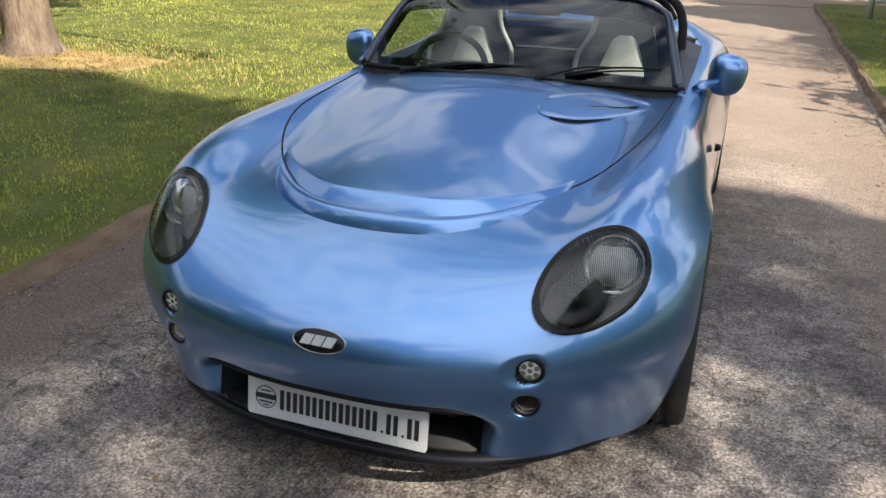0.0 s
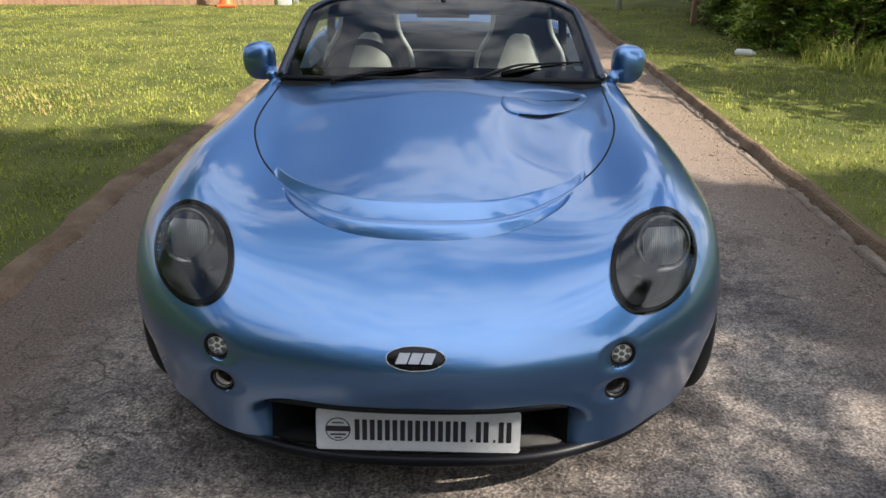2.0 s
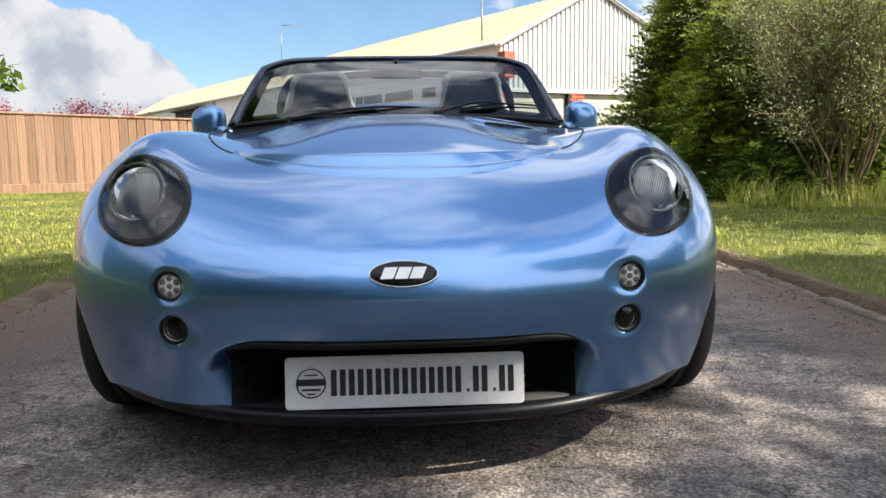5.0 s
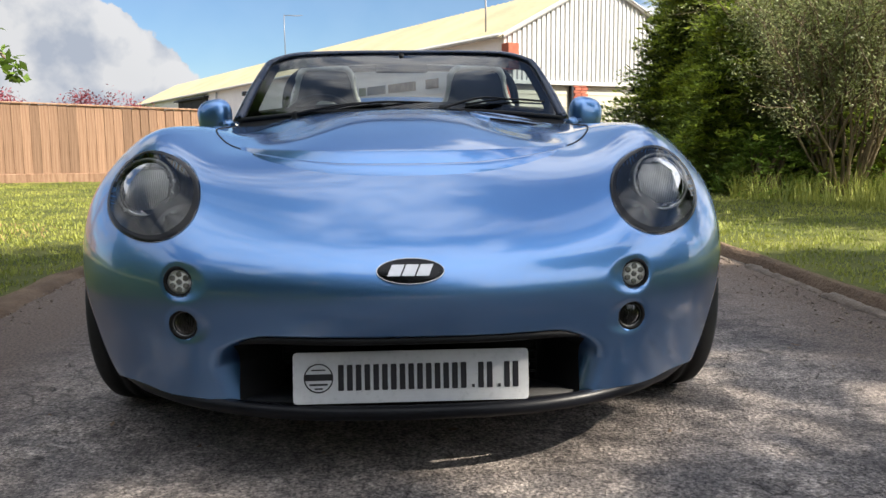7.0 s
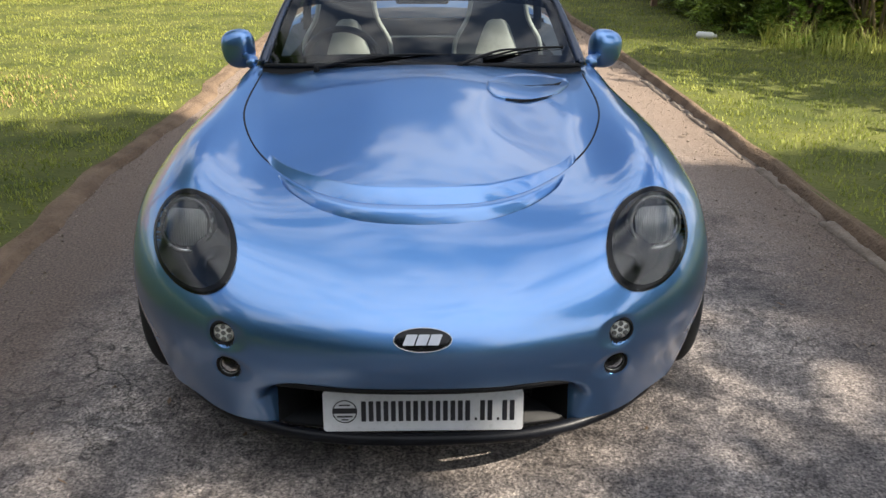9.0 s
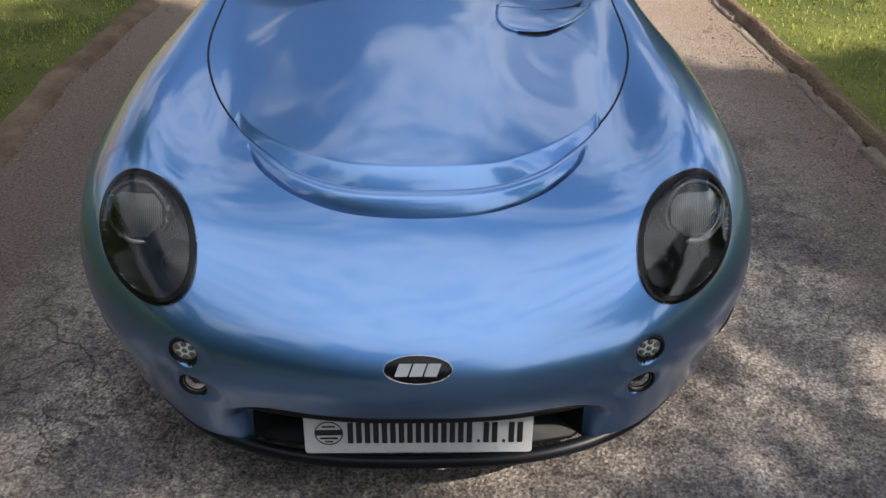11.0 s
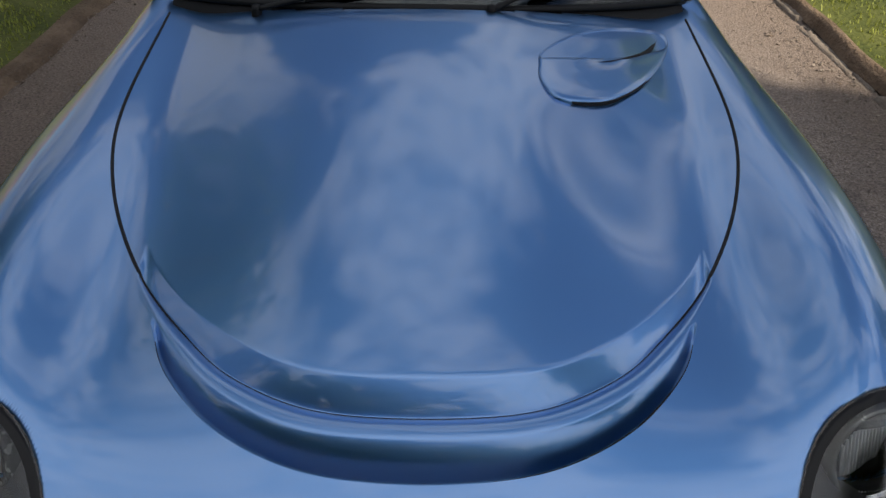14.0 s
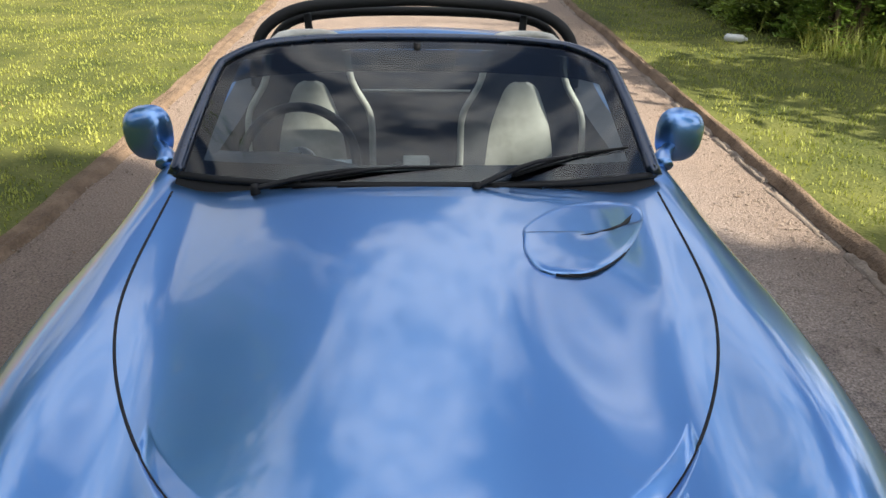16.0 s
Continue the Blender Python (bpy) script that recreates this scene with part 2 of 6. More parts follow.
    l.new(sp.outputs["X"], left.inputs[0]); l.new(left.outputs[0], ab.inputs[1])
    wv = n.new("ShaderNodeMath"); wv.operation = "MULTIPLY_ADD"; wv.inputs[1].default_value = 0.7
    l.new(mid.outputs["Fac"], wv.inputs[0]); l.new(ab.outputs[0], wv.inputs[2])
    mrg = n.new("ShaderNodeMapRange"); mrg.inputs["From Min"].default_value, mrg.inputs["From Max"].default_value = 1.65, 2.25
    l.new(wv.outputs[0], mrg.inputs["Value"])
    base = mix(base, ramp(fine.outputs["Fac"], [(0.3, (0.075, 0.056, 0.047)), (0.7, (0.20, 0.155, 0.125))]), mrg.outputs[0])
    # redder further along
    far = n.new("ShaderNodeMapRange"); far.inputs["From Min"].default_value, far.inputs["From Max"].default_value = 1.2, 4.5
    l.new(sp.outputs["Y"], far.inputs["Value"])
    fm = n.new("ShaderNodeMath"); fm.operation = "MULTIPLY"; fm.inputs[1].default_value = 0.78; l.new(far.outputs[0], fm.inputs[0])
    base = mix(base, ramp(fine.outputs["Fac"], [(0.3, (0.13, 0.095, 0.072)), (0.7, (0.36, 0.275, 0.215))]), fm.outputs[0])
    near_only = n.new("ShaderNodeMapRange"); near_only.inputs["From Min"].default_value, near_only.inputs["From Max"].default_value = 1.2, 3.5
    near_only.inputs["To Min"].default_value, near_only.inputs["To Max"].default_value = 1.0, 0.12
    l.new(sp.outputs["Y"], near_only.inputs["Value"])
    crack = mix((0, 0, 0), crack, near_only.outputs[0])
    base = mix(base, (0.06, 0.052, 0.045), crack)
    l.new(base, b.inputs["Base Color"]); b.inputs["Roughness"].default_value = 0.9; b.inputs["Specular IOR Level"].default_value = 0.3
    hgt = n.new("ShaderNodeMath"); hgt.operation = "MULTIPLY_ADD"; hgt.inputs[1].default_value = -1.6
    l.new(crack, hgt.inputs[0]); l.new(fine.outputs["Fac"], hgt.inputs[2])
    bp = n.new("ShaderNodeBump"); bp.inputs["Strength"].default_value, bp.inputs["Distance"].default_value = 1.0, 0.010
    l.new(hgt.outputs[0], bp.inputs["Height"]); l.new(bp.outputs[0], b.inputs["Normal"])
    return m


def leaf_mat(name, light, dark, through_light=0.45, island=0.45, rough=0.42):
    m = mat(name, light, dark, rough=rough, scale=0.8, fine=6, island=island)
    m.node_tree.nodes["Principled BSDF"].inputs["Transmission Weight"].default_value = 0.0
    n, l = m.node_tree.nodes, m.node_tree.links
    b = n["Principled BSDF"]
    tl, mx = n.new("ShaderNodeBsdfTranslucent"), n.new("ShaderNodeMixShader")
    mx.inputs[0].default_value = through_light
    src = b.inputs["Base Color"].links[0].from_socket
    l.new(src, tl.inputs["Color"]); l.new(b.outputs[0], mx.inputs[1]); l.new(tl.outputs[0], mx.inputs[2])
    l.new(mx.outputs[0], n["Material Output"].inputs["Surface"])
    return m


PAINT = paint_mat()
ASPHALT = drive_mat()
GLASS = glass_mat("windscreen_glass", (0.43, 0.50, 0.52), 1.6)
SUN_BAND = glass_mat("tinted_sun_band", (0.07, 0.085, 0.105), 1.1)
LAMP_COVER = glass_mat("smoked_lamp_cover", (0.90, 0.90, 0.90), 1.62, 0.045)
FOG_COVER = glass_mat("fog_lamp_lens", (0.35, 0.34, 0.32), 1.45)
CLEAR = glass_mat("clear_lens", (0.9, 0.9, 0.9))
BLACK = mat("satin_black_plastic", (0.008, 0.008, 0.009), (0.004, 0.004, 0.005), rough=0.55, scale=12, fine=200, spec=0.25)
GAP = mat("shadow_gap_black", (0.006, 0.006, 0.008), rough=0.8)
GLOSS_BLACK = mat("gloss_black", (0.008, 0.008, 0.01), rough=0.12, coat=1.0, rough_var=0.03)
LIP_BLACK = mat("lip_black", (0.007, 0.008, 0.011), (0.004, 0.004, 0.006), rough=0.38, scale=12, fine=160, spec=0.22)
LAMP_BORDER = mat("lamp_border_black", (0.004, 0.004, 0.005), rough=0.22, spec=0.25)
BADGE_BLACK = mat("badge_enamel", (0.006, 0.006, 0.008), rough=0.25, spec=0.3)
FRAME_NAVY = mat("dark_blue_trim", (0.010, 0.022, 0.050), (0.007, 0.016, 0.040), rough=0.30, metal=0.8, coat=1.0)
RUBBER = mat("tyre_rubber", (0.022, 0.022, 0.022), (0.014, 0.014, 0.014), rough=0.75, bump=0.001)
CHROME = mat("chrome", (0.8, 0.8, 0.8), (0.7, 0.7, 0.7), rough=0.08, metal=1.0, rough_var=0.04)
ALLOY = mat("alloy", (0.55, 0.55, 0.57), rough=0.3, metal=1.0)
LAMP_HOUSING = mat("lamp_housing", (0.016, 0.016, 0.018), (0.007, 0.007, 0.008), rough=0.35, scale=14, fine=80)
LED_WHITE = mat("led_lens_white", (0.80, 0.80, 0.76), (0.66, 0.66, 0.62), rough=0.25, scale=60, fine=300)
LED_CELL = mat("led_cell", (0.34, 0.34, 0.32), (0.2, 0.2, 0.19), rough=0.25, metal=0.6)
FOG_GLASS = mat("fog_lamp_bowl", (0.20, 0.20, 0.20), (0.10, 0.10, 0.10), rough=0.3, metal=0.6, scale=40)
LAMP_SILVER = mat("lamp_reflector", (0.75, 0.75, 0.76), rough=0.14, metal=1.0, rough_var=0.06)
LAMP_RIB = mat("lens_rib_glass", (0.72, 0.72, 0.70), (0.55, 0.55, 0.54), rough=0.22, metal=0.35, scale=50, fine=200)
PLATE_WHITE = mat("plate_silver_white", (0.62, 0.63, 0.65), (0.52, 0.53, 0.55), rough=0.3, scale=9, fine=90)
INK = mat("plate_ink", (0.018, 0.018, 0.024), rough=0.4)
BADGE_WHITE = mat("badge_white", (0.75, 0.75, 0.78), rough=0.2, metal=0.3)
LEATHER = mat("cream_leather", (0.62, 0.60, 0.53), (0.42, 0.40, 0.35), rough=0.5, bump=0.0008)
LEATHER_BLACK = mat("charcoal_leather", (0.062, 0.062, 0.065), (0.038, 0.038, 0.041), rough=0.5, bump=0.0008)
ROOF_CLOTH = mat("black_roof_cloth", (0.015, 0.015, 0.016), rough=0.8, fine=400, bump=0.0006)
GRASS_SOIL = mat("lawn", (0.130, 0.135, 0.034), (0.046, 0.060, 0.013), rough=0.9, scale=1.6, fine=38, bump=0.02, spec=0.2)
BLADE = leaf_mat("grass_blade", (0.43, 0.44, 0.098), (0.195, 0.235, 0.045), 0.36, 0.10, 0.70)
EARTH = mat("dry_earth", (0.22, 0.155, 0.105), (0.11, 0.075, 0.05), rough=0.95, scale=5, fine=60, bump=0.02, spec=0.2)
KERB = mat("kerb_concrete", (0.29, 0.235, 0.185), (0.11, 0.082, 0.06), rough=0.9, scale=6, fine=80, bump=0.01)
BARK = mat("bark", (0.26, 0.19, 0.135), (0.085, 0.06, 0.042), rough=0.95, scale=11, fine=46, bump=0.03, stretch=(1, 1, 0.25))
BOARD = mat("fence_board", (0.45, 0.285, 0.19), (0.22, 0.12, 0.075), rough=0.8, scale=5, fine=45, bump=0.004, stretch=(3, 3, 0.35), island=0.26)
WHITE_WALL = mat("white_render", (0.84, 0.82, 0.82), (0.74, 0.72, 0.72), rough=0.85, scale=1.2, fine=20)
CLADDING = mat("white_cladding", (0.52, 0.52, 0.515), (0.45, 0.45, 0.445), rough=0.5, scale=1.0, fine=12)
ROOF = mat("cement_roof_sheet", (0.48, 0.41, 0.26), (0.36, 0.305, 0.195), rough=0.9, scale=0.6, fine=10)
BRICK = mat("red_brick", (0.42, 0.12, 0.07), (0.27, 0.075, 0.045), rough=0.85, scale=6, fine=40, bump=0.004, island=0.2)
DOOR_CREAM = mat("cream_door", (0.50, 0.48, 0.39), rough=0.6, scale=2)
DARK_SHUTTER = mat("dark_shutter", (0.03, 0.03, 0.033), rough=0.7, spec=0.2)
DARK_GLASS = mat("dark_window", (0.03, 0.03, 0.035), rough=0.1)
WHITE_METAL = mat("white_painted_metal", (0.72, 0.72, 0.70), rough=0.5)
AERIAL_METAL = mat("grey_aerial_metal", (0.22, 0.22, 0.23), rough=0.45, metal=0.5)
ORANGE = mat("cone_orange", (0.75, 0.13, 0.03), rough=0.5)
# sunlight is put into the colours of LEAF_TIP and LEAF_SUNNY, shade into LEAF_DARK
LEAF_DARK = leaf_mat("laurel_leaf", (0.30, 0.40, 0.07), (0.034, 0.060, 0.012), 0.25, 0.6)
LEAF_TIP = leaf_mat("sunlit_spray_leaf", (0.50, 0.58, 0.09), (0.28, 0.37, 0.05), 0.40, 0.35)
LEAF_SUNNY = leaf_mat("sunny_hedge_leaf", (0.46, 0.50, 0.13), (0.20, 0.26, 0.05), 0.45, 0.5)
STEM = mat("grey_stem", (0.30, 0.225, 0.14), (0.085, 0.062, 0.043), rough=0.9, scale=9, fine=40, bump=0.01, stretch=(1, 1, 0.3))
DRY_GRASS = mat("dry_straw_grass", (0.42, 0.30, 0.13), (0.25, 0.17, 0.08), rough=0.95, scale=3, fine=45, bump=0.02, spec=0.2)
LEAF_GREY = leaf_mat("grey_green_leaf", (0.48, 0.51, 0.23), (0.18, 0.21, 0.095), 0.45, 0.5)
LEAF_TREE = leaf_mat("tree_leaf", (0.10, 0.17, 0.03), (0.04, 0.08, 0.015))
LEAF_BRIGHT = leaf_mat("young_leaf", (0.20, 0.30, 0.05), (0.10, 0.17, 0.025))
LEAF_BROWN = leaf_mat("dry_brown_leaf", (0.22, 0.115, 0.065), (0.09, 0.045, 0.03))
LEAF_RED = leaf_mat("red_leaf", (0.40, 0.10, 0.13), (0.18, 0.05, 0.06))


# ---- mesh helpers ----
def mesh_of(name, verts, faces, material, smooth=True, index=None):
    me = bpy.data.meshes.new(name)
    me.from_pydata([tuple(map(float, v)) for v in verts], [], [tuple(map(int, f)) for f in faces])
    for m in (material if isinstance(material, (list, tuple)) else [material]):
        me.materials.append(m)
    me.polygons.foreach_set("use_smooth", [smooth] * len(me.polygons))
    if index is not None:
        me.polygons.foreach_set("material_index", [int(i) for i in index])
    me.update()
    return me


def part(name, geo, material, parent=None, label="", smooth=True, index=None):
    """One mesh object from (verts, faces); under a thing or a part, or alone."""
    ob = new(name, geo if isinstance(geo, bpy.types.Mesh) else mesh_of(name, geo[0], geo[1], material, smooth, index))
    if parent is not None:
        ob.parent = parent
        base = Matrix.Identity(4)
        p = parent
        while p is not None:
            base = p.matrix_basis if p.parent is None else base
            p = p.parent
        ob.matrix_parent_inverse = base.inverted() if parent.parent is None else Matrix.Identity(4)
    return tagged(ob, label) if label else ob


def thing(name, at, label, category, group="", kind=""):
    ob = new(name)
    ob.empty_display_size = 0.2
    ob.matrix_basis = Matrix.Translation(at)
    return tagged(ob, label, category, group, kind)


def join(*geos):
    v, f, k = [], [], 0
    for a, b in geos:
        v.extend(a); f.extend([tuple(i + k for i in q) for q in b]); k += len(a)
    return v, f


def moved(geo, m):
    return [m @ Vector(p) for p in geo[0]], geo[1]


def box(center, size, bevel=0.0, segments=2, m=None):
    bm = bmesh.new()
    bmesh.ops.create_cube(bm, size=1.0, matrix=Matrix.Diagonal((*size, 1)))
    if bevel:
        bmesh.ops.bevel(bm, geom=bm.edges[:], offset=bevel, segments=segments, affect="EDGES", profile=0.6)
    bm.verts.index_update()
    t = Matrix.Translation(center) @ (m or Matrix.Identity(4))
    out = [t @ v.co for v in bm.verts], [[v.index for v in f.verts] for f in bm.faces]
    bm.free()
    return out


def tube(path, radius, n=10, closed=False, flat=1.0, up=(0, 0, 1)):
    """A round or flattened bar along a path; radius one number or one for each point."""
    path = [Vector(p) for p in path]
    rad = radius if isinstance(radius, (list, tuple)) else [radius] * len(path)
    verts, faces, count = [], [], len(path)
    for i, p in enumerate(path):
        a = path[(i - 1) % count] if closed or i else p
        b = path[(i + 1) % count] if closed or i < count - 1 else p
        d = (b - a).normalized()
        side = d.cross(Vector(up))
        side = side.normalized() if side.length > 1e-4 else d.orthogonal().normalized()
        top = side.cross(d)
        for k in range(n):
            w = 2 * math.pi * k / n
            verts.append(p + (side * math.cos(w) + top * math.sin(w) * flat) * rad[i])
    for i in range(count if closed else count - 1):
        j = (i + 1) % count
        for k in range(n):
            q = (k + 1) % n
            faces.append((i * n + k, i * n + q, j * n + q, j * n + k))
    if not closed:
        faces += [tuple(range(n - 1, -1, -1)), tuple((count - 1) * n + k for k in range(n))]
    return verts, faces


def lathe(profile, n=32, m=None, closed=False):
    """A turned shape: (radius, height) points about the z axis."""
    m = m or Matrix.Identity(4)
    k = len(profile)
    verts = [m @ Vector((r * math.cos(2 * math.pi * i / n), r * math.sin(2 * math.pi * i / n), h)) for i in range(n) for r, h in profile]
    faces = [(i * k + j, ((i + 1) % n) * k + j, ((i + 1) % n) * k + (j + 1) % k, i * k + (j + 1) % k) for i in range(n) for j in range(k if closed else k - 1)]
    return verts, faces


def grid(p):
    """Quads over an array of points (rows, columns, 3)."""
    r, c = p.shape[:2]
    i = np.arange(r * c).reshape(r, c)
    f = np.stack([i[:-1, :-1], i[:-1, 1:], i[1:, 1:], i[1:, :-1]], -1).reshape(-1, 4)
    return p.reshape(-1, 3), f


def slab(outline, thick, m=None):
    """A flat plate from an outline in x, y; its top at z = 0."""
    m = m or Matrix.Identity(4)
    k = len(outline)
    verts = [m @ Vector((x, y, z)) for z in (0, -thick) for x, y in outline]
    faces = [tuple(range(k)), tuple(range(2 * k - 1, k - 1, -1))] + [(i, k + i, k + (i + 1) % k, (i + 1) % k) for i in range(k)]
    return verts, faces


def smooth01(a, b, x):
    t = np.clip((x - a) / (b - a), 0, 1)
    return t * t * (3 - 2 * t)


# ---- the car's bodywork ----
# The bodywork is lofted over stations from the chin to the tail: half widths, then how far back and how high at each.
SECTIONS = []


def station(out, back, up):
    SECTIONS.append(list(zip(out, back, up)))


station([0, .2, .4, .52, .63, .7, .74, .765], [0, .003, .035, .08, .18, .25, .31, .37], [.165, .168, .186, .205, .214, .212, .203, .19])  # chin
station([0, .2, .4, .52, .65, .735, .79, .815], [-.02, -.015, .02, .06, .165, .265, .345, .4], [.25, .255, .265, .28, .29, .285, .28, .275])  # under the air intake
station([0, .2, .4, .52, .67, .765, .82, .848], [-.06, -.05, -.005, .04, .15, .26, .35, .425], [.35, .35, .355, .36, .37, .37, .37, .37])  # bumper
station([0, .2, .4, .52, .68, .785, .835, .857], [-.085, -.072, -.025, .025, .14, .27, .37, .455], [.43, .432, .44, .445, .455, .46, .46, .46])  # lamp line
station([0, .2, .4, .52, .68, .785, .835, .858], [-.062, -.05, -.002, .045, .165, .3, .4, .49], [.5, .502, .51, .52, .54, .55, .55, .545])  # nose
station([0, .2, .4, .53, .67, .77, .825, .858], [.01, .02, .065, .11, .22, .345, .44, .535], [.558, .56, .57, .585, .625, .635, .62, .595])  # badge line
station([0, .2, .4, .54, .655, .75, .815, .858], [.11, .12, .155, .2, .285, .4, .5, .59], [.62, .622, .635, .665, .705, .7, .67, .63])  # front of the nose
station([0, .2, .4, .53, .64, .735, .81, .858], [.225, .235, .28, .32, .38, .49, .59, .66], [.676, .678, .695, .725, .765, .748, .7, .648])  # duct lip
station([0, .2, .4, .53, .64, .735, .81, .858], [.38, .39, .43, .47, .53, .62, .7, .745], [.735, .732, .725, .745, .795, .782, .72, .657])  # bonnet edge
station([0, .2, .4, .53, .645, .74, .81, .857], [.6, .61, .64, .68, .73, .8, .84, .86], [.782, .777, .752, .757, .808, .795, .735, .652])  # bonnet front
station([0, .2, .42, .55, .66, .755, .82, .855], [.9, .9, .92, .95, .98, 1.02, 1.04, 1], [.832, .825, .79, .782, .815, .79, .725, .6])  # bonnet over the axle
station([0, .2, .43, .57, .68, .765, .825, .848], [1.15, 1.15, 1.16, 1.18, 1.2, 1.22, 1.2, 1.1], [.864, .856, .818, .793, .818, .785, .69, .47])  # bonnet behind the wheels
station([0, .2, .43, .58, .69, .772, .828, .845], [1.38, 1.39, 1.42, 1.45, 1.48, 1.46, 1.4, 1.18], [.88, .872, .843, .81, .822, .775, .6, .2])  # bonnet foot
station([0, .2, .43, .58, .7, .778, .835, .845], [1.62, 1.62, 1.62, 1.63, 1.65, 1.64, 1.62, 1.55], [.872, .87, .85, .825, .825, .77, .55, .18])  # scuttle
station([0, .2, .43, .58, .7, .78, .835, .84], [2] * 8, [.82, .82, .82, .83, .835, .77, .5, .18])  # front of the cabin
station([0, .2, .43, .58, .7, .785, .838, .84], [2.45] * 8, [.83, .83, .83, .84, .84, .78, .5, .18])  # middle of the cabin
station([0, .2, .43, .58, .7, .785, .84, .855], [2.85, 2.85, 2.85, 2.85, 2.85, 2.85, 2.82, 2.8], [.99, .985, .97, .945, .885, .81, .6, .38])  # behind the seats
station([0, .2, .43, .58, .7, .8, .85, .858], [3.2] * 8, [.985, .98, .965, .94, .89, .82, .72, .66])  # rear deck
station([0, .2, .43, .58, .68, .76, .8, .8], [3.6, 3.6, 3.6, 3.58, 3.55, 3.52, 3.48, 3.45], [.86, .858, .845, .82, .78, .69, .5, .22])  # tail
station([0, .2, .43, .58, .66, .72, .75, .75], [3.84, 3.84, 3.82, 3.77, 3.72, 3.66, 3.6, 3.56], [.62, .62, .62, .6, .57, .5, .38, .22])  # tail end


def weights(n, t):
    """Cubic B-spline weights with straight ends."""
    m = np.zeros((len(t), n + 2))
    i = np.clip(np.floor(t).astype(int), 0, n - 2)
    f = t - i
    w = np.stack([(1 - f) ** 3, 3 * f ** 3 - 6 * f ** 2 + 4, -3 * f ** 3 + 3 * f ** 2 + 3 * f + 1, f ** 3], 1) / 6
    for k in range(4):
        m[np.arange(len(t)), i + k] += w[:, k]
    m[:, 1] += 2 * m[:, 0]; m[:, 2] -= m[:, 0]; m[:, n] += 2 * m[:, n + 1]; m[:, n - 1] -= m[:, n + 1]
    return m[:, 1:-1]


half = np.array(SECTIONS, float)


def faired(p, axis, stiff):
    """The stations eased where they waver from one to the next; the ends stay."""
    k = p.shape[axis]
    d = np.diff(np.eye(k), 4, axis=0)
    hold = np.where((np.arange(k) < 2) | (np.arange(k) > 8 if axis == 0 else np.arange(k) > k - 3), 50.0, 1.0)
    easing = np.linalg.inv(np.diag(hold) + stiff * d.T @ d) @ np.diag(hold)
    return np.moveaxis(np.tensordot(easing, p, (1, axis)), 0, axis)


half = faired(half, 0, .05)
hull = np.concatenate([half[:, :0:-1] * (-1, 1, 1), half], 1)
for axis in (0, 1):
    k = hull.shape[axis]
    a = np.eye(k) * 4 / 6 + np.eye(k, k=1) / 6 + np.eye(k, k=-1) / 6
    a[0], a[-1] = np.eye(k)[0], np.eye(k)[-1]
    hull = hull * 0.2 + np.moveaxis(np.tensordot(np.linalg.inv(a), hull, (1, axis)), 0, axis) * 0.8
ROW = np.concatenate([np.linspace(0, 5, 150, endpoint=False), np.linspace(5, 6.985, 60), np.linspace(7, 7.6, 22, endpoint=False), np.linspace(7.6, 8, 12, endpoint=False), np.linspace(8, 8.5, 18, endpoint=False), np.linspace(8.5, 10.5, 60, endpoint=False), np.linspace(10.5, 13.4, 60, endpoint=False), np.linspace(13.4, 19, 80)])
V = np.linspace(0, 14, 421)

# lines on the nose, in plan for half the car: x, y
BONNET_EDGE = [(0, .321), (.124, .328), (.21, .351), (.309, .408), (.345, .447), (.428, .541), (.485, .628), (.541, .738), (.583, .858), (.612, .985), (.634, 1.16), (.648, 1.37), (.659, 1.58)]
SCOOP_LOW = [(0, .227), (.12, .236), (.205, .258), (.294, .306), (.335, .345), (.381, .399), (.405, .445), (.413, .482), (.60, .80)]
SCOOP_HIGH = [(0, .285), (.12, .291), (.21, .312), (.304, .366), (.334, .396), (.38, .448), (.413, .492), (.60, .815)]
CREASE = [(0, .371), (.124, .377), (.22, .404), (.335, .488), (.40, .555), (.44, .608), (.466, .66), (.60, .95)]


def curve(points, steps=12, closed=False):
    """A smooth line through a few points."""
    p = [Vector(q) for q in points]
    out, count = [], len(p)
    for i in range(count if closed else count - 1):
        a, b, c, d = (p[(i + k) % count] if closed else p[min(max(i + k, 0), count - 1)] for k in (-1, 0, 1, 2))
        for s in range(steps):
            t = s / steps
            out.append(0.5 * (2 * b + (c - a) * t + (2 * a - 5 * b + 4 * c - d) * t * t + (3 * b - a - 3 * c + d) * t ** 3))
    if not closed:
        out.append(p[-1])
    return out


def fair(points, reach=.07):
    """The same half line, faired: evenly spaced along its length and eased across the centre."""
    p = np.array([(q.x, q.y) for q in curve([(a, b, 0) for a, b in points], 12)])
    p = np.concatenate([p[:0:-1] * (-1, 1), p])
    s = np.concatenate([[0], np.cumsum(np.linalg.norm(np.diff(p, axis=0), axis=1))])
    even = np.arange(0, s[-1], .004)
    p = np.stack([np.interp(even, s, p[:, k]) for k in (0, 1)], 1)
    k = np.exp(-.5 * (np.arange(-60, 61) * .004 / (reach / 2)) ** 2); k /= k.sum()
    wide = np.concatenate([2 * p[0] - p[60:0:-1], p, 2 * p[-1] - p[-2:-62:-1]])
    p = np.stack([np.convolve(wide[:, j], k, "valid") for j in (0, 1)], 1)
    p = (p + p[::-1] * (-1, 1)) / 2
    h = p[p[:, 0] > .001][::4]
    return [(0.0, float(np.interp(0, p[:, 0], p[:, 1])))] + [tuple(map(float, q)) for q in h]


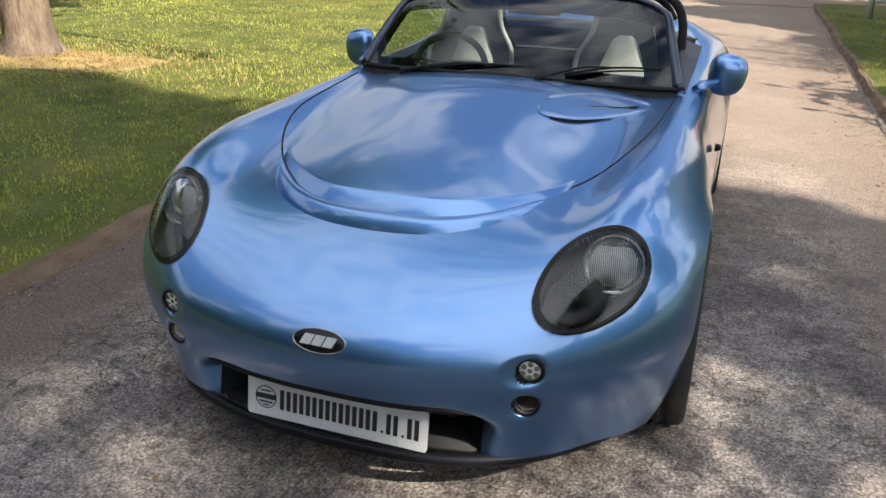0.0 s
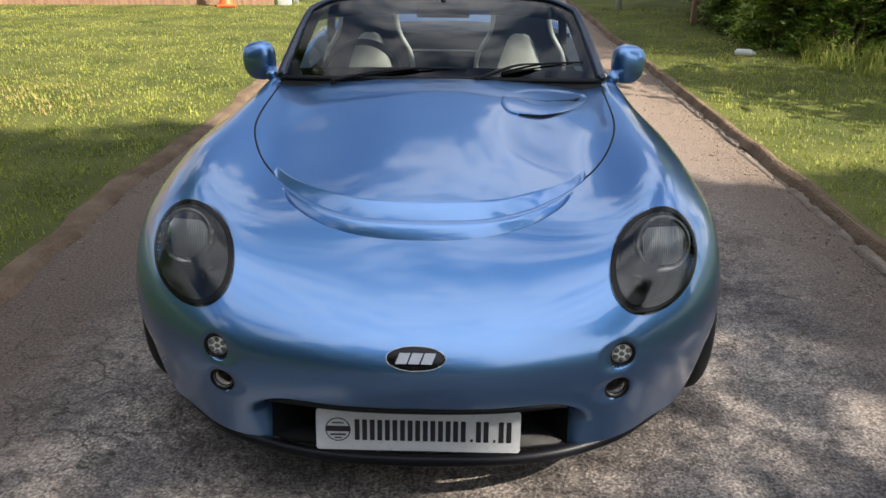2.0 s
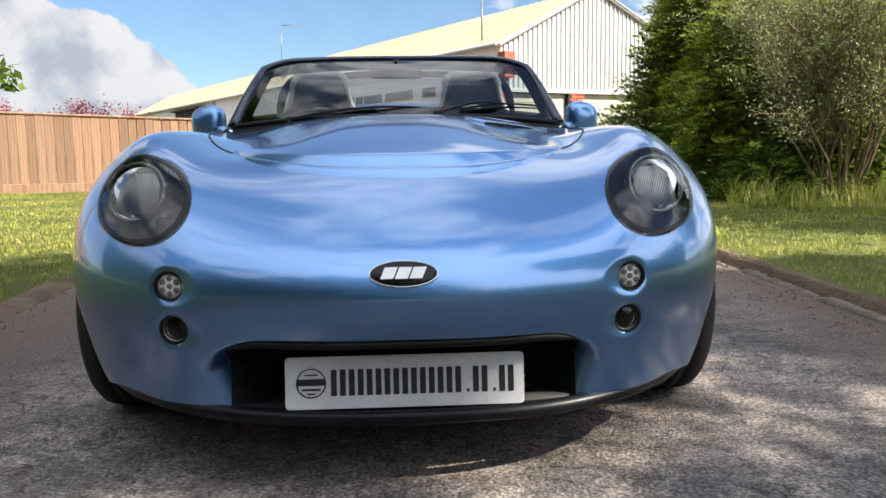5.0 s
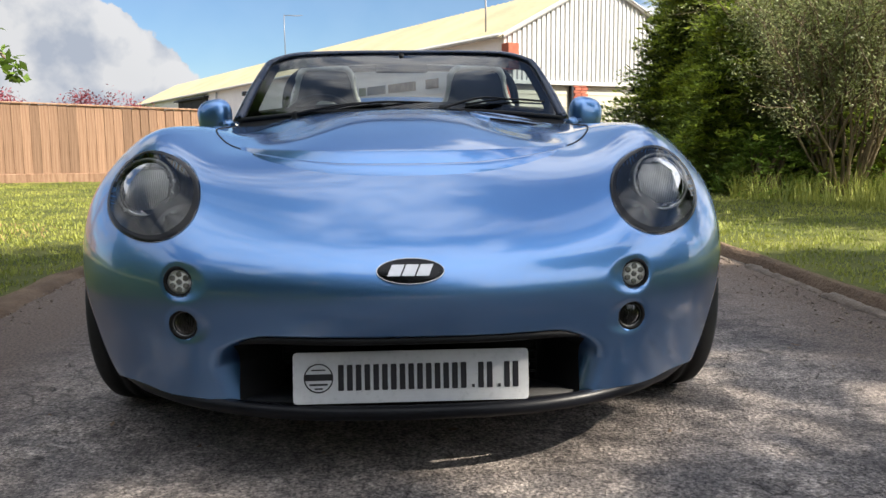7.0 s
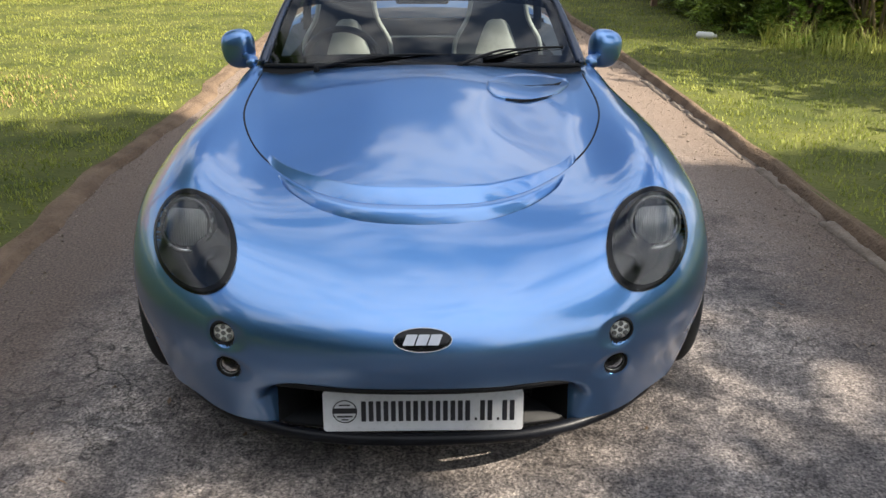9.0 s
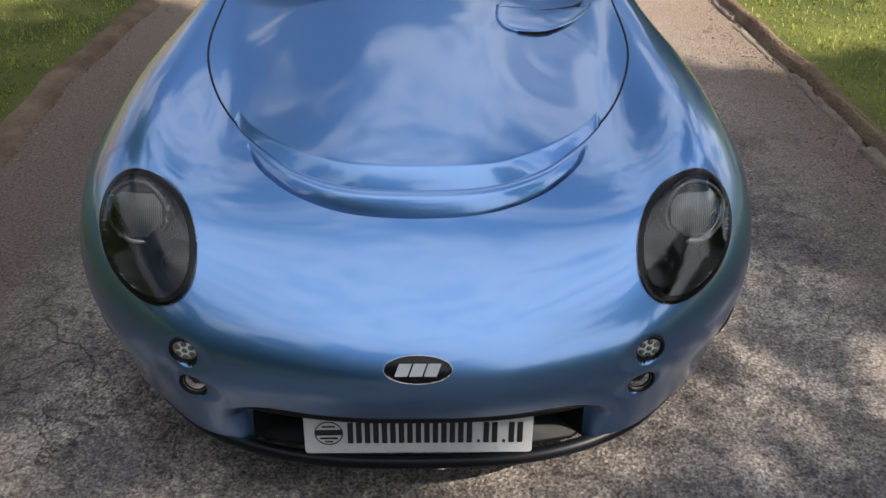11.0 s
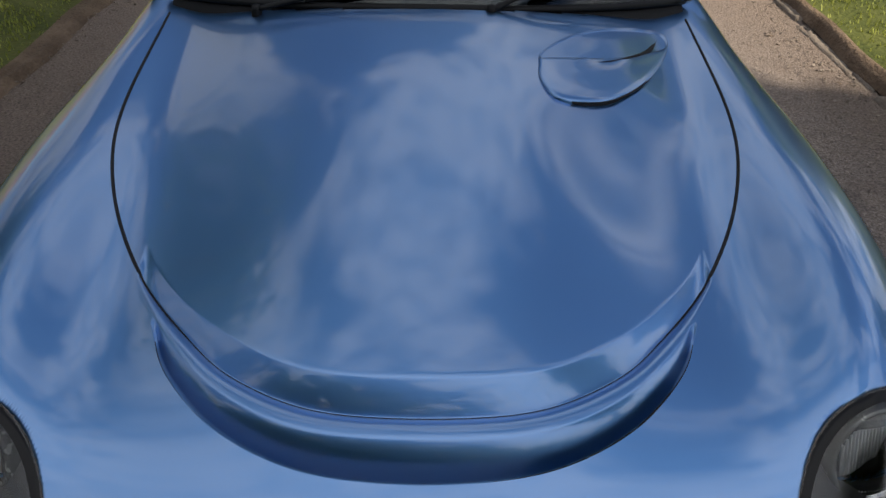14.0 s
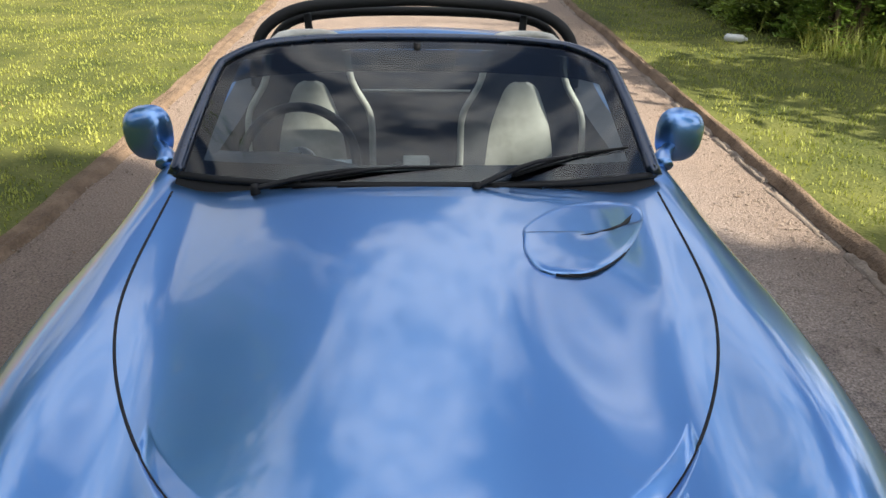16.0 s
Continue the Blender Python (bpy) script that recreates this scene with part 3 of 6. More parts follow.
BONNET_EDGE, SCOOP_LOW, SCOOP_HIGH, CREASE = (fair(q) for q in (BONNET_EDGE, SCOOP_LOW, SCOOP_HIGH, CREASE))


def line_y(points, x):
    p = np.array(points)
    return np.interp(np.abs(x), p[:, 0], p[:, 1])


# the rows of the grid bend so that whole rows lie on the duct's edges, the bonnet's edge and its crease
across = np.einsum("vj,ijk->ivk", weights(hull.shape[1], V), hull)
fine_u = np.linspace(5, 10.5, 700)
fine_w = weights(hull.shape[0], fine_u)
BASE = np.zeros((len(ROW), len(V), 3))
for j in range(len(V)):
    col = fine_w @ across[:, j]
    knots = []
    free = float(smooth01(.47, .60, abs(col[350, 0])))
    for line, home in ((SCOOP_LOW, 7.0), (SCOOP_HIGH, 7.6), (BONNET_EDGE, 8.0), (CREASE, 8.5)):
        u_hit = float(np.interp(0, np.maximum.accumulate(col[:, 1] - line_y(line, col[:, 0]) + fine_u * 1e-7), fine_u))
        knots.append(u_hit * (1 - free) + home * free)
    for k in range(1, 4):
        knots[k] = max(knots[k], knots[k - 1] + .03)
    u_col = np.interp(ROW, [0, 5, 7, 7.6, 8, 8.5, 10.5, 19], [0, 5, *knots, max(10.5, knots[-1] + .1), 19])
    BASE[:, j] = weights(hull.shape[0], u_col) @ across[:, j]


# the nose's lower corners reach down round the wheels
corner = smooth01(.42, .60, np.abs(BASE[..., 0])) * (1 - smooth01(.20, .33, BASE[..., 2])) * (BASE[..., 1] < .46)
BASE[..., 2] -= .024 * corner


def normals_of(p):
    n = np.cross(np.gradient(p, axis=1), np.gradient(p, axis=0))
    return n / (np.linalg.norm(n, axis=2, keepdims=True) + 1e-12)


NORM = normals_of(BASE)
if NORM[120, 210, 1] > 0:
    NORM = -NORM
from mathutils.bvhtree import BVHTree
HULL = BVHTree.FromPolygons(*[x.tolist() for x in grid(BASE)])


def drape(p, way):
    """The point of the bodywork met from p along way, and the outward normal there."""
    hit, n, _, _ = HULL.ray_cast(Vector(p), Vector(way))
    if hit is None:
        hit, n, _, _ = HULL.find_nearest(Vector(p))
    return hit, (n if n.dot(Vector(way)) < 0 else -n)


def on_top(x, y, up=0.0):
    hit, n = drape((x, y, 2.0), (0, 0, -1))
    return hit + n * up


X, Y, Z = BASE[..., 0], BASE[..., 1], BASE[..., 2]
top_side = NORM[..., 2] > 0.3
# duct under the bonnet: a step down, then a ramp up to the bonnet's edge; the bonnet's own ramp behind it
depth = np.zeros_like(X)
ax = np.abs(X)
R = np.broadcast_to(ROW[:, None], X.shape)
taper = np.clip(1 - (ax / 0.414) ** 2, 0, 1) ** 0.38
taper2 = np.clip(1 - (ax / 0.466) ** 2, 0, 1) ** 0.30
depth = np.where((R >= 7) & (R <= 7.6), -0.052 * taper * np.clip(1 - (R - 7) / .6, 0, 1) ** 1.3, depth)
depth = np.where((R > 7.6) & (R < 8), -0.025 * taper2 * np.clip((R - 7.6) / .4, 0, 1) ** 3.2, depth)
crown = 0.007 * (1 - smooth01(.12, .44, ax))
fall = np.clip(1 - (R - 8) / .5, 0, 1) ** 1.12
depth = np.where((R >= 8) & (R < 8.5), -0.025 * taper2 * fall + crown * (1 - fall), depth)
depth = np.where(R >= 8.5, crown * (1 - smooth01(8.5, 10.3, R)), depth)
# bonnet: shallow bowls ahead of the cowl, deeper below the intake
for bx, by, rx, ry, d in ((0.365, 0.93, 0.185, 0.33, 0.006), (-0.34, 0.95, 0.19, 0.36, 0.004)):
    q = np.sqrt(((X - bx) / rx) ** 2 + ((Y - by) / ry) ** 2)
    depth = np.where(top_side, depth - d * (1 - smooth01(0.25, 1.0, q)), depth)
# the duct's front wall is undercut, so its foot sits a little ahead of the lip
under = np.where((R >= 7) & (R < 7.1), np.clip(1 - (R - 7) / .1, 0, 1), 0)[..., None]
FORM = BASE + (NORM * (1 - under) + np.array((0, .45, 1.0)) * under) * depth[..., None]

# lamp pockets on the nose
FOG = [(0.503, 0.462), (0.497, 0.367)]
front = NORM[..., 1] < -0.25
FLOOR_MASK = np.zeros(X.shape, bool)
push = np.zeros_like(X)
for fx, fz in FOG:
    for side in (-1, 1):
        away = (X - side * fx) * side
        r = np.hypot(X - side * fx, Z - fz)
        r_in = np.hypot(np.where(away < 0, away * 0.66, away), Z - fz)
        pocket = np.maximum((1 - smooth01(0.027, 0.034, r)) * 0.030, (1 - smooth01(0.022, 0.048, r_in)) * 0.009)
        push = np.where(front & (Y < 0.25), np.maximum(push, pocket), push)
        FLOOR_MASK |= front & (r < 0.033) & (Y < 0.25)
# the wide air intake behind the plate, with hollowed ends
def mouth_roof(a):
    return 0.352 - 0.040 * np.clip((a - 0.30) / 0.14, 0, 1) ** 2


hollow = smooth01(0.0, 1.0, (0.450 - ax - 0.35 * np.clip(0.27 - Z, 0, 0.1)) / 0.16)
over = smooth01(0.0, 0.024 + 0.03 * smooth01(0.30, 0.40, ax), mouth_roof(ax) - Z)
mouth = over * hollow * (R < 5) * (Z < 0.4)
push = np.maximum(push, mouth * 0.16)
# inner faces are coloured black to stand for the shade inside the intake
DUCT_MASK = (over > 0.20) & (R < 5) & (Z < 0.4) & (ax[40] < 0.392)[None]
FORM = FORM + push[..., None] * np.array((0, 1.0, 0.0))

# headlamp openings: an oval in a plane over the wing
LAMP_C = Vector((0.602, 0.220, 0.636))
LAMP_A = Vector((-0.525, -0.741, -0.419)).normalized()
LAMP_N = Vector((0.337, -0.632, 0.697))
LAMP_N = (LAMP_N - LAMP_A * LAMP_N.dot(LAMP_A)).normalized()
LAMP_B = LAMP_N.cross(LAMP_A).normalized()
LONG, WIDE = 0.188, 0.113


def mirror(p, side):
    return Vector((p[0] * side, p[1], p[2]))


def lamp_point(side, r, w, lift=0.0):
    """A point over the headlamp: r 0 to 1 from its middle to its rim, w the angle."""
    a, b = LONG * r * math.cos(w), WIDE * r * math.sin(w) * (1 - 0.10 * math.cos(w))
    p = LAMP_C + LAMP_A * a + LAMP_B * b
    hit, n = drape(mirror(p + LAMP_N * 0.15, side), mirror(-LAMP_N, side))
    return hit + n * lift


LAMP_MASK = np.zeros(X.shape, bool)
for side in (-1, 1):
    rel = (BASE * (side, 1, 1)) - np.array(LAMP_C)
    a, b, c = (rel @ np.array(v) for v in (LAMP_A, LAMP_B, LAMP_N))
    cosw = a / np.maximum(np.hypot(a, b), 1e-6)
    q = np.hypot(a / LONG, b / (WIDE * (1 - 0.10 * cosw)))
    near = (np.abs(c) < 0.08) & (BASE[..., 0] * side > 0.3)
    sink = np.where(near, (1 - smooth01(0.86, 0.965, q)) * 0.075, 0)
    FORM = FORM - NORM * sink[..., None]
    LAMP_MASK |= near & (q < 0.955)

fn = normals_of(FORM)
fn = np.where((fn * NORM).sum(2, keepdims=True) < 0, -fn, fn)
i7 = int(np.argmin(np.abs(ROW - 7)))
fn[i7], fn[i7 - 1] = fn[i7 + 1], fn[i7 - 2]
verts, faces = grid(FORM)
flat_n = fn.reshape(-1, 3)
mid = lambda m: m.reshape(-1)[faces].mean(1)
fx, fy = mid(X), mid(Y)
row_f = mid(np.array(R))
edge_x = np.interp(fy, [b for a, b in BONNET_EDGE], [a for a, b in BONNET_EDGE], left=-1)
edge_y = line_y(BONNET_EDGE, fx)
cowl_y = 1.464 + 0.172 * (np.abs(fx) / 0.672) ** 2.5
is_bonnet = (np.where(row_f > 8, np.abs(fx) < np.maximum(edge_x, .42), np.abs(fx) < edge_x)) & (row_f > 7.99) & ((fy > edge_y) | (row_f > 8)) & (fy < 1.62) & (fy < cowl_y) & (mid(NORM[..., 2]) > 0.3)
cabin = (np.abs(fx) < 0.655) & (fy > cowl_y + 0.005) & (fy < 2.78) & (mid(Z) > 0.6)
kind_of = np.where(mid(LAMP_MASK.astype(float)) > 0.5, 2, np.where(mid((DUCT_MASK | FLOOR_MASK).astype(float)) > 0.5, 1, 0))


def shell(name, pick, mats, parent, label=""):
    use, inv = np.unique(faces[pick], return_inverse=True)
    f = inv.reshape(-1, 4)
    if np.dot(np.cross(verts[faces[pick][0][1]] - verts[faces[pick][0][0]], verts[faces[pick][0][2]] - verts[faces[pick][0][0]]), flat_n[faces[pick][0][0]]) < 0:
        f = f[:, ::-1]
    me = mesh_of(name, verts[use].tolist(), f.tolist(), mats, True, kind_of[pick])
    me.normals_split_custom_set_from_vertices(flat_n[use].tolist())
    return part(name, me, None, parent, label)


car = thing("sports_car", (0, 1.9, 0), "metallic blue open-top sports car parked on the old asphalt drive", "car")
body = shell("body", ~is_bonnet & ~cabin, [PAINT, BLACK, LAMP_HOUSING], car)
bonnet = shell("bonnet", is_bonnet, [PAINT, BLACK, LAMP_HOUSING], car)

# dark gap round the bonnet
outline = [Vector((a, b, 0)) for a, b in BONNET_EDGE]
ring = [(-p.x, p.y) for p in outline[::-1]] + [(p.x, p.y) for p in outline[1:]]
hull_form = BVHTree.FromPolygons(verts.tolist(), faces.tolist())


def on_form(x, y, up=0.0):
    hit, n, _, _ = hull_form.ray_cast(Vector((x, y, 2.0)), Vector((0, 0, -1)))
    n = n if n.z > 0 else -n
    return hit + n * up


i8 = int(np.argmin(np.abs(ROW - 8)))
nose_line = [Vector(FORM[i8, j]) for j in range(len(V)) if abs(FORM[i8, j, 0]) < .44]
gap_line = [on_form(x, y, -.0006) for x, y in ring if x < -.445] + nose_line + [on_form(x, y, -.0006) for x, y in ring if x > .445]
part("panel_gap", tube(gap_line, [0.0034 - 0.0020 * float(1 - smooth01(.30, .50, abs(p.x))) for p in gap_line], 8), GAP, bonnet, "black shut line round the bonnet")

# a black bar stands in for the shade under the duct's lip
lip_edge = [Vector(FORM[i7 - 1, j]) + Vector((0, .0015, -.0035)) for j in range(len(V)) if abs(FORM[i7, j, 0]) < .405]
part("duct_shadow", tube(lip_edge, [.0006 + .0026 * smooth01(.0, .22, p.x) * (1 - smooth01(.33, .405, p.x)) for p in lip_edge], 6), GAP, body, "black bar for the shade under the duct's lip")

# under-tray and lower lip
lip_half = curve([(0, -.014, .170), (.2, -.008, .172), (.36, .024, .176), (.5, .088, .181), (.60, .178, .180), (.68, .270, .176), (.742, .352, .172)], 8)
lip_path = [Vector((-p.x, p.y, p.z)) for p in lip_half[:0:-1]] + lip_half
part("front_lip", tube(lip_path, [0.005 + 0.012 * min(1, 7 * (1 - abs(p.x) / .745)) for p in lip_path], 12, flat=1.0), LIP_BLACK, car, "gloss black plastic lip under the nose")
tray = [(-.66, .44), (-.54, .25), (-.34, .11), (0, .05), (.34, .11), (.54, .25), (.66, .44), (.74, 3.5), (-.74, 3.5)]
part("under_tray", slab(tray, 0.02, pose(0, 0, .165)), BLACK, car)
part("duct_floor", slab([(-.42, .10), (-.36, .05), (-.2, .02), (0, .012), (.2, .02), (.36, .05), (.42, .10), (.42, .24), (-.42, .24)], 0.012, pose(0, 0, .188)), BLACK, car)
# added black bar, hides the ragged rim of the blackened intake
roof_edge = []
for k in np.linspace(-.372, .372, 71):
    hit, n = drape((float(k), -1, float(mouth_roof(abs(k))) - .010), (0, 1, 0))
    roof_edge.append(hit + Vector((0, .006, 0)))
part("mouth_edge_bar", tube(roof_edge, [.003 + .006 * min(1, 8 * (1 - abs(p.x) / .374)) for p in roof_edge], 10), BLACK, car, "black bar added along the air intake's roof edge")
part("grille", join(*[tube([(-.30, .15, z), (.30, .15, z)], 0.004, 6) for z in (.21, .235, .26, .285, .31, .335)], *[tube([(x / 100, .153, .19), (x / 100, .153, .35)], 0.003, 6) for x in range(-30, 31, 3)], box((0, .19, .27), (.62, .02, .17))), BLACK, car, "black mesh behind the plate")

# number plate on the nose: silver-white, its writing as bars
plate = part("number_plate", slab([(x * (0.26 - 0.008) + 0.008 * math.cos(w), y * (0.0565 - 0.008) + 0.008 * math.sin(w)) for x, y, w0 in ((1, 1, 0), (-1, 1, 90), (-1, -1, 180), (1, -1, 270)) for w in (radians(w0), radians(w0 + 45), radians(w0 + 90))], 0.006, pose(0, 0.002, 0.2475, 82, 0, 0)), PLATE_WHITE, car, "silver-white show plate with a dark roundel and bars", smooth=False)
PM = pose(0, 0.002, 0.2475, 82, 0, 0) @ pose(0, 0, 0.0012)
glyph_x = [-.155 + .0193 * k for k in range(21)]
for k, gx in enumerate(glyph_x):
    if k in (15, 18):
        part("bar", moved(box((gx + .002, -.024, 0), (.006, .007, .002)), PM), INK, plate, smooth=False)
    else:
        part("bar", moved(box((gx, 0, 0), (.0125, .057, .002), 0.0012, 1), PM), INK, plate, smooth=False)
part("roundel", moved(join(tube([(-.204 + .031 * math.cos(w), .031 * math.sin(w), 0) for w in np.linspace(0, 2 * math.pi, 36, endpoint=False)], 0.0014, 6, True), box((-.204, .002, 0), (.06, .014, .002)), box((-.204, -.014, 0), (.04, .004, .002)), box((-.204, .018, 0), (.03, .003, .002)), box((-.204, -.023, 0), (.018, .003, .002))), PM), INK, plate, smooth=False)
part("plate_bracket", box((0, .06, .25), (.3, .1, .05), 0.01), BLACK, car)

# oval badge
bh, bn = drape((0, -1, .492), (0, 1, 0))
BM = look(bh, bh - bn) 
badge = part("badge", moved(lathe([(0, .004), (.060, .003), (.0665, .0005), (.067, -.003)], 48), Matrix.Translation(bh + bn * 0.002) @ BM.to_3x3().to_4x4() @ Matrix.Diagonal((1.05, .42, 1, 1))), BADGE_BLACK, car, "black oval badge with a chrome rim")
part("rim", moved(tube([(.0705 * math.cos(w), .0295 * math.sin(w), .002) for w in np.linspace(0, 2 * math.pi, 48, endpoint=False)], 0.0013, 8, True), Matrix.Translation(bh) @ BM.to_3x3().to_4x4()), CHROME, badge, "chrome rim")
for k, (x0, x1) in enumerate(((-.036, -.014), (-.011, .011), (.014, .036))):
    sl = .005
    part("emblem", moved(slab([(x0 * 1.2 - sl, -.013), (x1 * 1.2 - sl, -.013), (x1 * 1.2 + sl, .013), (x0 * 1.2 + sl, .013)], 0.002, pose(0, 0, .0075)), Matrix.Translation(bh) @ BM.to_3x3().to_4x4()), BADGE_WHITE, badge, smooth=False)

def facing(geo, way):
    """The same faces, turned so that they look along way."""
    v, f = geo
    a, b, c = (Vector(v[i]) for i in f[0][:3])
    return (v, f) if (b - a).cross(c - a).dot(way) > 0 else (v, [tuple(q)[::-1] for q in f])


# headlamps
for side in (-1, 1):
    nn, rr = 96, np.linspace(0.86, 1.0, 6)
    ring_geo = ([lamp_point(side, r, 2 * math.pi * k / nn, 0.0020 - 0.004 * max(0, r - .95) / .05) for r in rr for k in range(nn)], [(i * nn + k, i * nn + (k + 1) % nn, (i + 1) * nn + (k + 1) % nn, (i + 1) * nn + k)[::side] for i in range(len(rr) - 1) for k in range(nn)])
    lamp = part("headlamp", facing(ring_geo, mirror(LAMP_N, side)), LAMP_BORDER, car, "oval smoked headlamp with a black border")
    rr = np.linspace(0.001, 0.985, 26)
    part("cover", facing(([lamp_point(side, r, 2 * math.pi * k / nn, 0.0012) for r in rr for k in range(nn)], [(i * nn + k, i * nn + (k + 1) % nn, (i + 1) * nn + (k + 1) % nn, (i + 1) * nn + k)[::side] for i in range(len(rr) - 1) for k in range(nn)]), mirror(LAMP_N, side)), LAMP_COVER, lamp, "smoked clear cover")
    # round lamp unit in the upper part, facing forward
    at = mirror(LAMP_C + LAMP_A * -0.088 + LAMP_B * 0.004 - LAMP_N * 0.026, side)
    ahead = mirror(Vector((0.16, -0.86, 0.30)).normalized(), side)
    F = look(at, at - ahead)
    part("bulb_bowl", moved(lathe([(0.004, -.050), (.024, -.046), (.046, -.030), (.062, -.006), (.070, .004)], 40), F), LAMP_SILVER, lamp, "bright reflector bowl")
    part("ring", moved(lathe([(.068, .003), (.073, .007), (.077, .003), (.077, -.05)], 40), F), LED_CELL, lamp, "grey rim of the lamp unit")
    lens = part("lens", moved(lathe([(0.0, .010), (.026, .0085), (.047, .005), (.066, -.001)], 40), F), CLEAR, lamp, "ribbed glass lens")
    ribs = [(x / 1000, max(-.056, -math.sqrt(.060 ** 2 - (x / 1000) ** 2)), min(.046, math.sqrt(.060 ** 2 - (x / 1000) ** 2))) for x in range(-55, 56, 5)]
    part("lens_rib", moved(join(*[box((x, (y0 + y1) / 2, .0005 - x * x), (.0030, y1 - y0, .004), .0006, 1) for x, y0, y1 in ribs]), F), LAMP_RIB, lamp, "bright vertical ribs of the lens")
    at2 = mirror(LAMP_C + LAMP_A * 0.062 - LAMP_N * 0.050, side)
    F2 = look(at2, at2 - mirror(LAMP_N, side))
    part("inner_cone", moved(lathe([(.0, .030), (.006, .029), (.014, .018), (.034, .006), (.058, .0)], 32), F2), LAMP_HOUSING, lamp, "dark moulded inner panel")

# round lamps in the nose
for side in (-1, 1):
    for kind, (lx, lz) in zip(("driving_lamp", "fog_lamp"), FOG):
        hit, n = drape((side * lx, -1, lz), (0, 1, 0))
        at = Vector((side * lx, hit.y + 0.018, lz))
        F = look(at, at + Vector((-side * .12, 1, 0))) @ Matrix.Scale(.95, 4)
        lampo = part(kind, moved(lathe([(.0285, -.012), (.0285, .004), (.0305, .007), (.036, .006), (.038, .0), (.038, -.02)], 32), F), BLACK, car, "small round lamp in a black bezel")
        if kind == "driving_lamp":
            part("reflector", moved(lathe([(0, .0025), (.020, .0015), (.0285, -.001), (.0285, -.01)], 32), F), LED_WHITE, lampo, "white lamp face")
            for k in range(7):
                o = Vector((0, 0, 0)) if k == 6 else Vector((.0178 * math.cos(k * math.pi / 3 + .5), .0178 * math.sin(k * math.pi / 3 + .5), 0))
                part("led", moved(lathe([(.0, .0032), (.0050, .0036), (.0066, .0030), (.0070, .0)], 16), F @ Matrix.Translation(o)), LED_CELL, lampo)
        else:
            part("reflector", moved(lathe([(0, -.014), (.014, -.011), (.024, -.003), (.0285, .001)], 32), F), FOG_GLASS, lampo)
            part("lens_rib", moved(join(*[box((x / 1000, 0, -.002), (.0016, 2 * math.sqrt(.026 ** 2 - (x / 1000) ** 2), .002)) for x in range(-22, 23, 4)]), F), FOG_GLASS, lampo)
            part("lens", moved(lathe([(0, .006), (.012, .005), (.022, .002), (.0285, -.001)], 28), F), FOG_COVER, lampo)

# bonnet intake: a low blister with a stepped top; black strips stand for its slots' shade
OUT = [(.253, 1.265), (.335, 1.371), (.432, 1.442), (.53, 1.490), (.583, 1.478), (.561, 1.372), (.483, 1.217), (.396, 1.105), (.329, 1.067), (.262, 1.068), (.235, 1.13), (.238, 1.20)]
loop = curve([(a, b, 0) for a, b in OUT], 10, True)
cen = Vector((.40, 1.28, 0))
rings = []
for f, h in ((1.0, -.002), (1.0, .010), (.985, .0165), (.95, .0205), (.88, .0222), (.75, .0230), (.55, .0235), (.3, .0240), (.02, .0240)):
    row = []
    for p in loop:
        q = cen + (p - cen) * f
        g = on_top(q.x, q.y)
        step = 0.008 * smooth01(-.012, .012, (q.y - 1.0) - (.23 + .30 * max(q.x - .25, 0) + .55 * max(q.x - .42, 0)))
        row.append((q.x, q.y, (g.z + .30 * h - (step if h > .0195 else 0)) if h > 0 else on_form(q.x, q.y).z - .003))
    rings.append(row)
in_slot = [p.y < 1.23 and p.x > .30 for p in loop]
intake = part("bonnet_intake", grid(np.array([r + r[:1] for r in rings])), [PAINT, GAP], bonnet, "raised blue air intake with a dark slot", index=[1 if r == 0 and in_slot[c] else 0 for r in range(len(rings) - 1) for c in range(len(loop))])
mouth_line = curve([(.252, 1.215, 0), (.318, 1.226, 0), (.418, 1.272, 0), (.504, 1.352, 0), (.553, 1.44, 0)], 8)
part("step_line", tube([on_top(p.x, p.y, .0035) for p in mouth_line], [.0005 + .0052 * smooth01(.34, .49, p.x) * (1 - smooth01(.525, .553, p.x)) for p in mouth_line], 8), GAP, intake)

front_slot = curve([(.310, 1.067, 0), (.35, 1.076, 0), (.396, 1.106, 0), (.455, 1.173, 0), (.497, 1.238, 0)], 8)
part("front_slot", tube([on_top(p.x, p.y - .002, .0035) for p in front_slot], [.0005 + .0018 * smooth01(.31, .40, p.x) * (1 - smooth01(.45, .497, p.x)) for p in front_slot], 8, flat=.6), GAP, intake, "black bar for the shaded mouth of the intake")

# windscreen
def ws(x, s):
    """A point of the windscreen: x -1 to 1 across, s 0 to 1 from its foot to its head."""
    e0, e1 = 0.668 * x, 0.560 * x
    foot = Vector((e0, 1.480 + 0.175 * abs(x) ** 2.5, 0.870 - 0.030 * abs(x) ** 2))
    head = Vector((e1, 2.040 - 0.09 * abs(x) ** 2.6, 1.150 - 0.022 * abs(x) ** 3))
    bow = Vector((0, -0.028, 0.022)) * math.sin(math.pi * s) * (1 - 0.5 * x * x)
    return foot.lerp(head, s) + bow


def head_of(x):
    """How far up the screen reaches: its upper corners are round."""
    return 1 - .13 * max(0, (abs(x) - .76) / .24) ** 2.3


